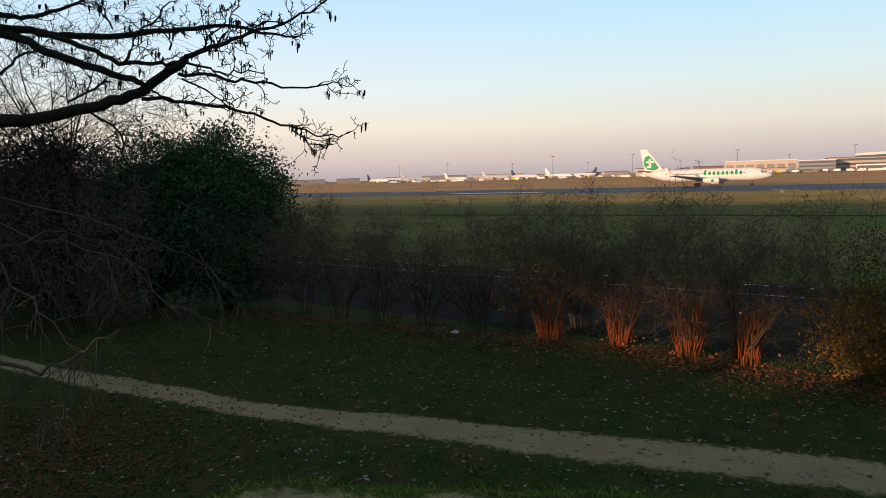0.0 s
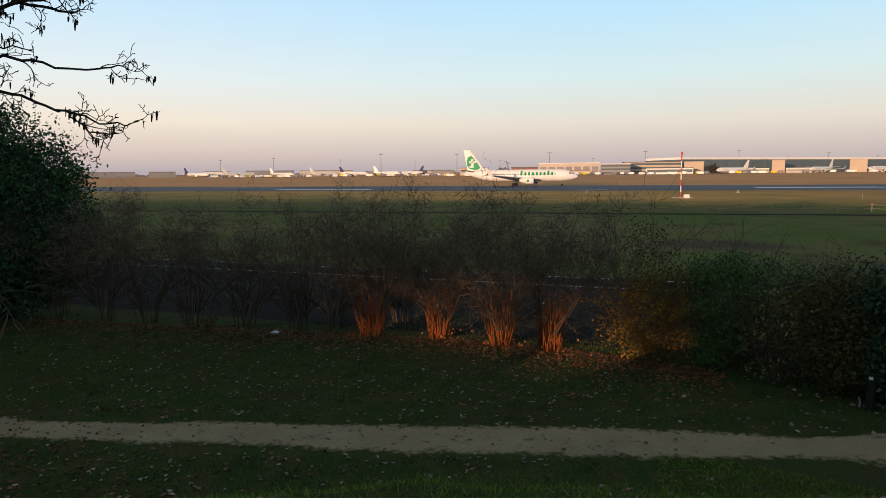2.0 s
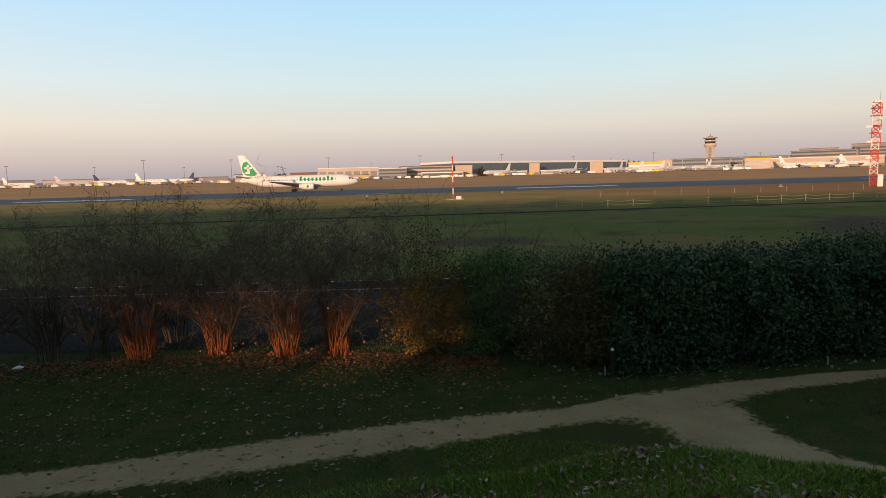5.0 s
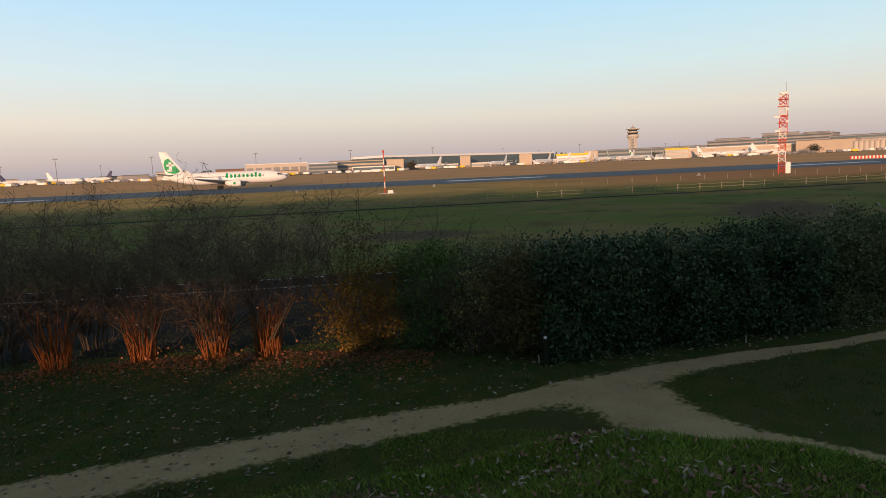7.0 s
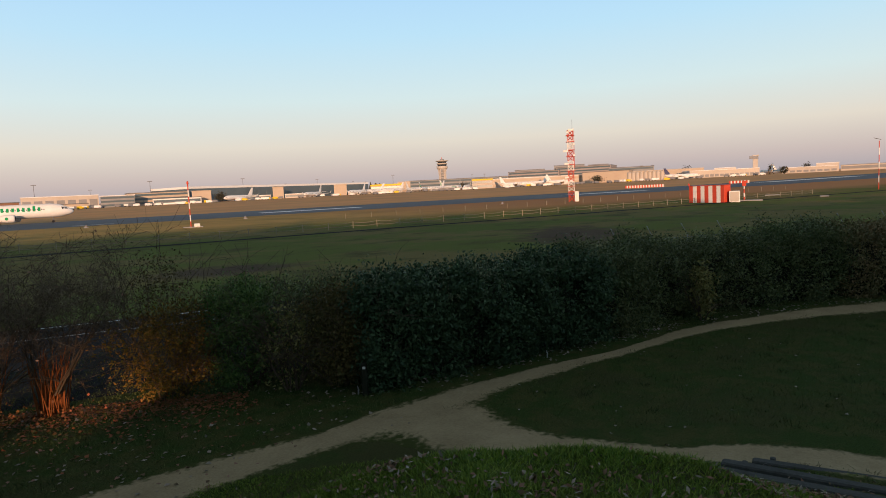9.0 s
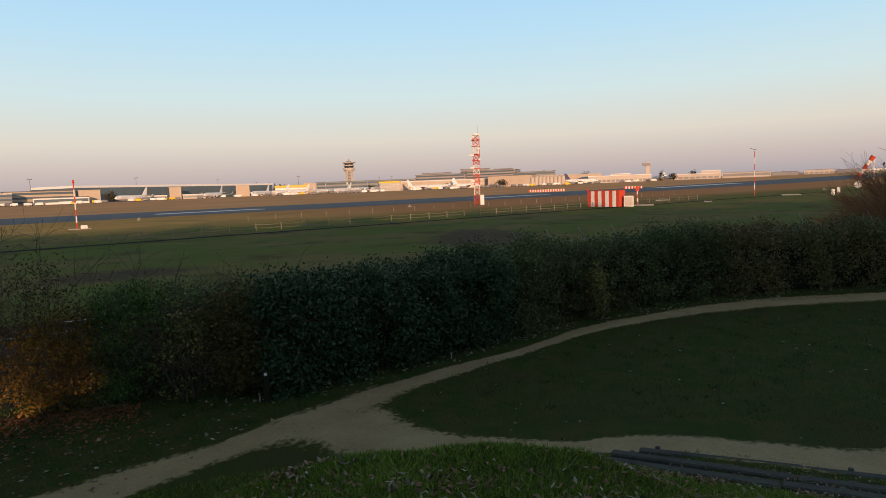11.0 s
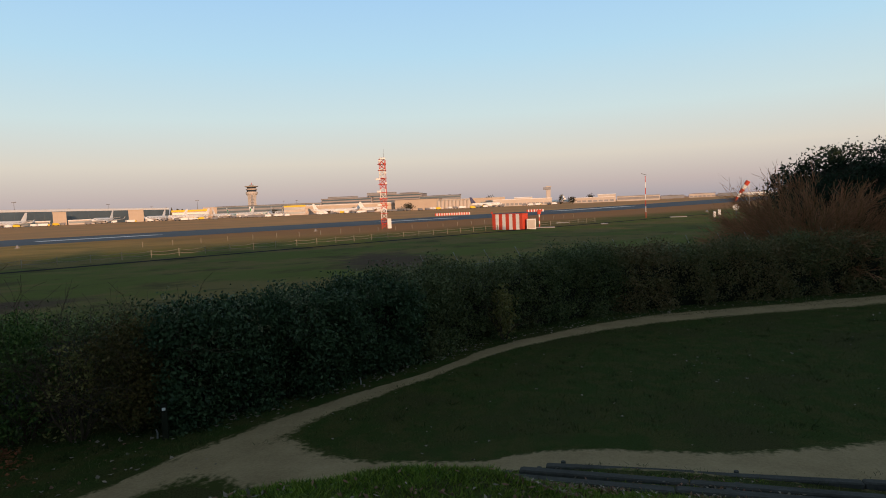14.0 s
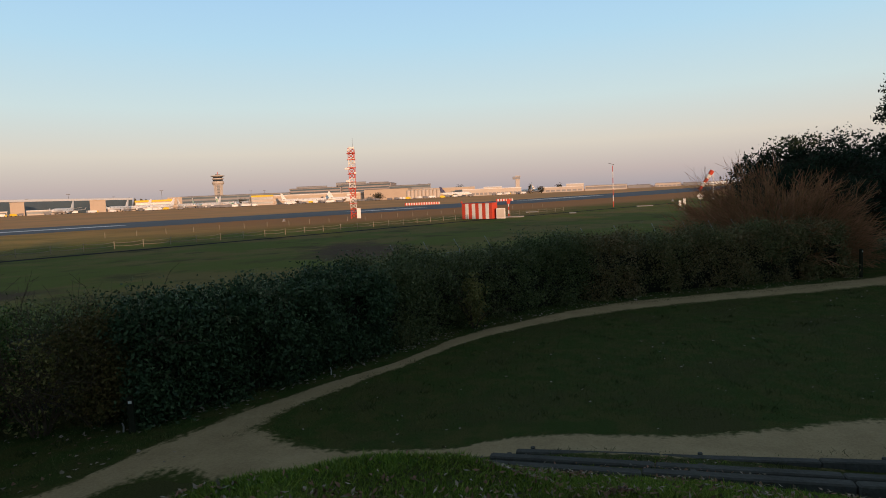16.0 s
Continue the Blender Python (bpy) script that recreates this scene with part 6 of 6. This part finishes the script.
scatter_leaves("fallen_leaves", 4600, bank_far, M_DRYLEAF, 0.054, "brown fallen leaves lying in drifts in the grass of the bank", 105, flat=0.45, lift=0.03, aspect=0.42)
scatter_leaves("fallen_leaves", 1400, bank_far, M_PALELEAF, 0.056, "pale curled leaves lying in drifts in the grass of the bank", 105, flat=0.4, lift=0.04, aspect=0.42)
scatter_leaves("leaf_litter", 11000, under_tree, M_BROWNLEAF, 0.065, "brown leaf litter under the bare tree", 107, flat=0.7)
scatter_leaves("fallen_leaves", 420, hedge_foot, M_PALELEAF, 0.09, "dry leaves at the foot of the hedge", 108)


def grass(name, n, region, blade, width, mat, label, seed, keep=None):
    """Blades of grass, bent and leaning, standing on the ground."""
    rng = np.random.default_rng(seed)
    xy = region(rng, n)
    if keep is not None:
        xy = xy[keep(xy)]
    m = len(xy)
    z = height(xy[:, 0], xy[:, 1])
    a = rng.uniform(0, 6.28, m)
    side = np.stack([np.cos(a), np.sin(a), np.zeros(m)], -1)
    lean = np.stack([rng.normal(0, 0.7, m), rng.normal(0, 0.7, m), np.ones(m)], -1)
    L = (blade * rng.uniform(0.5, 1.5, m))[:, None]
    b = np.c_[xy, z - 0.01]
    q = np.empty((m, 4, 3))
    q[:, 0] = b - side * width
    q[:, 1] = b + side * width
    q[:, 2] = b + lean * L + side * width * 0.15
    q[:, 3] = b + lean * L * 0.55 - side * width * 0.9
    tagged(part(name, quads_mesh(name, q), mat), label, "grass", kind="stuff")


def patchy(xy):
    tuft = np.sin(xy[:, 0] * 9.1) * np.sin(xy[:, 1] * 7.3)
    on_steps = (xy[:, 0] > 8.8) & (xy[:, 1] < 1.7) & (tuft < 0.75)
    return ~on_steps


grass("grass_tufts", 260000, bank, 0.040, 0.0042, M_GRASS, "tufted green grass on the bank under the camera", 111, patchy)


def bank_left(rng, n):
    a, r = np.radians(rng.uniform(-45, 45, n)), rng.uniform(3.2, 8.2, n)
    return np.stack([EX + np.sin(a) * r, EY + np.cos(a) * r], -1)


M_GRASS2 = material("short_lawn_blade", (0.052, 0.086, 0.022), (0.082, 0.092, 0.031), 1.0, 0.7, island=0.5)
grass("grass_tufts", 40000, bank_left, 0.05, 0.004, M_GRASS, "short green grass at the top of the bank", 112)


def lawn_all(rng, n):
    return np.vstack([np.stack([rng.uniform(-9, 11, n // 2), rng.uniform(7.0, 17.5, n // 2)], -1), np.stack([rng.uniform(10, 30, n // 2), rng.uniform(-9, 8, n // 2)], -1)])


PATHS = [np.array([(-14.5, 16.0), (-7.4, 12.9), (-4.5, 11.65), (-2.1, 10.55), (0.15, 9.7), (2.75, 9.0), (4.85, 8.5), (6.9, 8.0), (8.6, 7.45), (9.9, 7.1)]),
         np.array([(10.3, 7.0), (12.3, 6.75), (15.1, 6.05), (16.5, 5.5), (19.1, 4.3), (22.3, 2.55), (23.9, 0.65), (25.8, -2.4), (27.5, -5.7), (31, -10)]),
         np.array([(10.0, 7.0), (10.5, 5.8), (10.35, 5.0), (10.6, 4.1), (11.3, 2.6), (12.0, 1.6), (12.3, 0.8), (12.5, -1.0), (13.0, -2.9), (13.5, -4.4)])]
PATH_W = [0.62, 0.42, 0.72]


def off_path(xy):
    ok = np.ones(len(xy), bool)
    for line, w in zip(PATHS, PATH_W):
        for a, b in zip(line[:-1], line[1:]):
            ab = b - a
            t = np.clip(((xy - a) @ ab) / (ab @ ab), 0, 1)
            ok &= np.linalg.norm(xy - a - t[:, None] * ab, axis=1) > w
    return ok


grass("lawn_grass", 150000, lawn_all, 0.045, 0.006, M_GRASS2, "short dark green lawn grass", 113, off_path)


def crumpled(name, label, at, size, seed, mat):
    rng = np.random.default_rng(seed)
    bm = bmesh.new()
    bmesh.ops.create_icosphere(bm, subdivisions=2, radius=1)
    for v in bm.verts:
        k = 1 + rng.normal(0, 0.16)
        v.co = Vector((v.co.x * size * k, v.co.y * size * 0.7 * k, max(-0.2, v.co.z) * size * 0.45 * k))
    me = bpy.data.meshes.new(name)
    bm.to_mesh(me)
    bm.free()
    ob = part(name, me, mat)
    ob.location = (*at, ground_z(*at) + size * 0.2)
    return tagged(ob, label, "litter")


crumpled("paper_scrap", "crumpled white paper scrap in the grass", (4.3, 2.5), 0.095, 1, M_WHITE)
crumpled("paper_scrap", "small white litter under the shrubs", (0.89, 16.2), 0.10, 2, M_WHITE)
for k, (x, y) in enumerate(((10.9, 8.55), (15.0, 6.5))):
    g = Geo()
    g.tube([(0, 0, 0), (0.01, 0, 0.10), (0.0, 0.02, 0.17)], [0.018, 0.016, 0.012], 6)
    ob = part("marker_stake", g, M_KERB)
    ob.location = (x, y, ground_z(x, y))
    tagged(ob, "short pale stake at the foot of the hedge", "stake")


# dark posts at both ends of the hedge
for x, y, h in ((10.93, 8.38, 0.66), (31.75, -8.75, 1.15)):
    ob = thing("end_post", "dark wooden post with a small white tag at the hedge's end", "post", at=(x, y, ground_z(x, y)), rz=-50)
    part("shaft", Geo().box((0, 0, h / 2 - 0.1), (0.11, 0.11, h + 0.2), bevel=0.015), M_DARK_WOOD_SHADE, ob)
    part("tag", Geo().box((0, -0.062, h - 0.09), (0.06, 0.012, 0.05), bevel=0.003), M_SIGNALWHITE, ob, "small white tag")


# boundary fence behind the hedge, with leaning tips
def boundary_fence():
    ob = thing("boundary_fence", "grey steel boundary fence with outward-leaning tips behind the hedge", "fence")
    q, nrm, t = line_points([(19.6, 5.2), (21.5, 4.0), (23.7, 2.6), (27.0, -0.85), (28.73, -4.2), (31.9, -8.6)], 1.35)
    prev = None
    for i in range(len(q)):
        p = q[i] + nrm[i] * 2.25
        z = ground_z(*p)
        g = Geo()
        lean = nrm[i] * 0.28
        g.tube([(p[0], p[1], z), (p[0], p[1], z + 2.2), (p[0] + lean[0], p[1] + lean[1], z + 2.52)], [0.025, 0.022, 0.016], 6)
        part("post", g, M_KERB, ob)
        if prev is not None:
            for zz in (0.4, 1.3, 2.1):
                g = Geo()
                g.tube([(*prev, zz), (p[0], p[1], zz)], 0.008, 4)
                part("wire", g, M_GREYMETAL, ob)
        prev = (p[0], p[1])


boundary_fence()


def clumps(rng, n):
    c = lawn_all(rng, 900)
    i = rng.integers(0, len(c), n)
    return c[i] + rng.normal(0, 0.09, (n, 2))


M_GRASS3 = material("dark_grass_tuft", (0.022, 0.040, 0.012), (0.036, 0.048, 0.016), 1.0, 0.8, island=0.5)
grass("grass_tufts", 20000, clumps, 0.06, 0.006, M_GRASS3, "darker tufts standing in the lawn", 114, off_path)
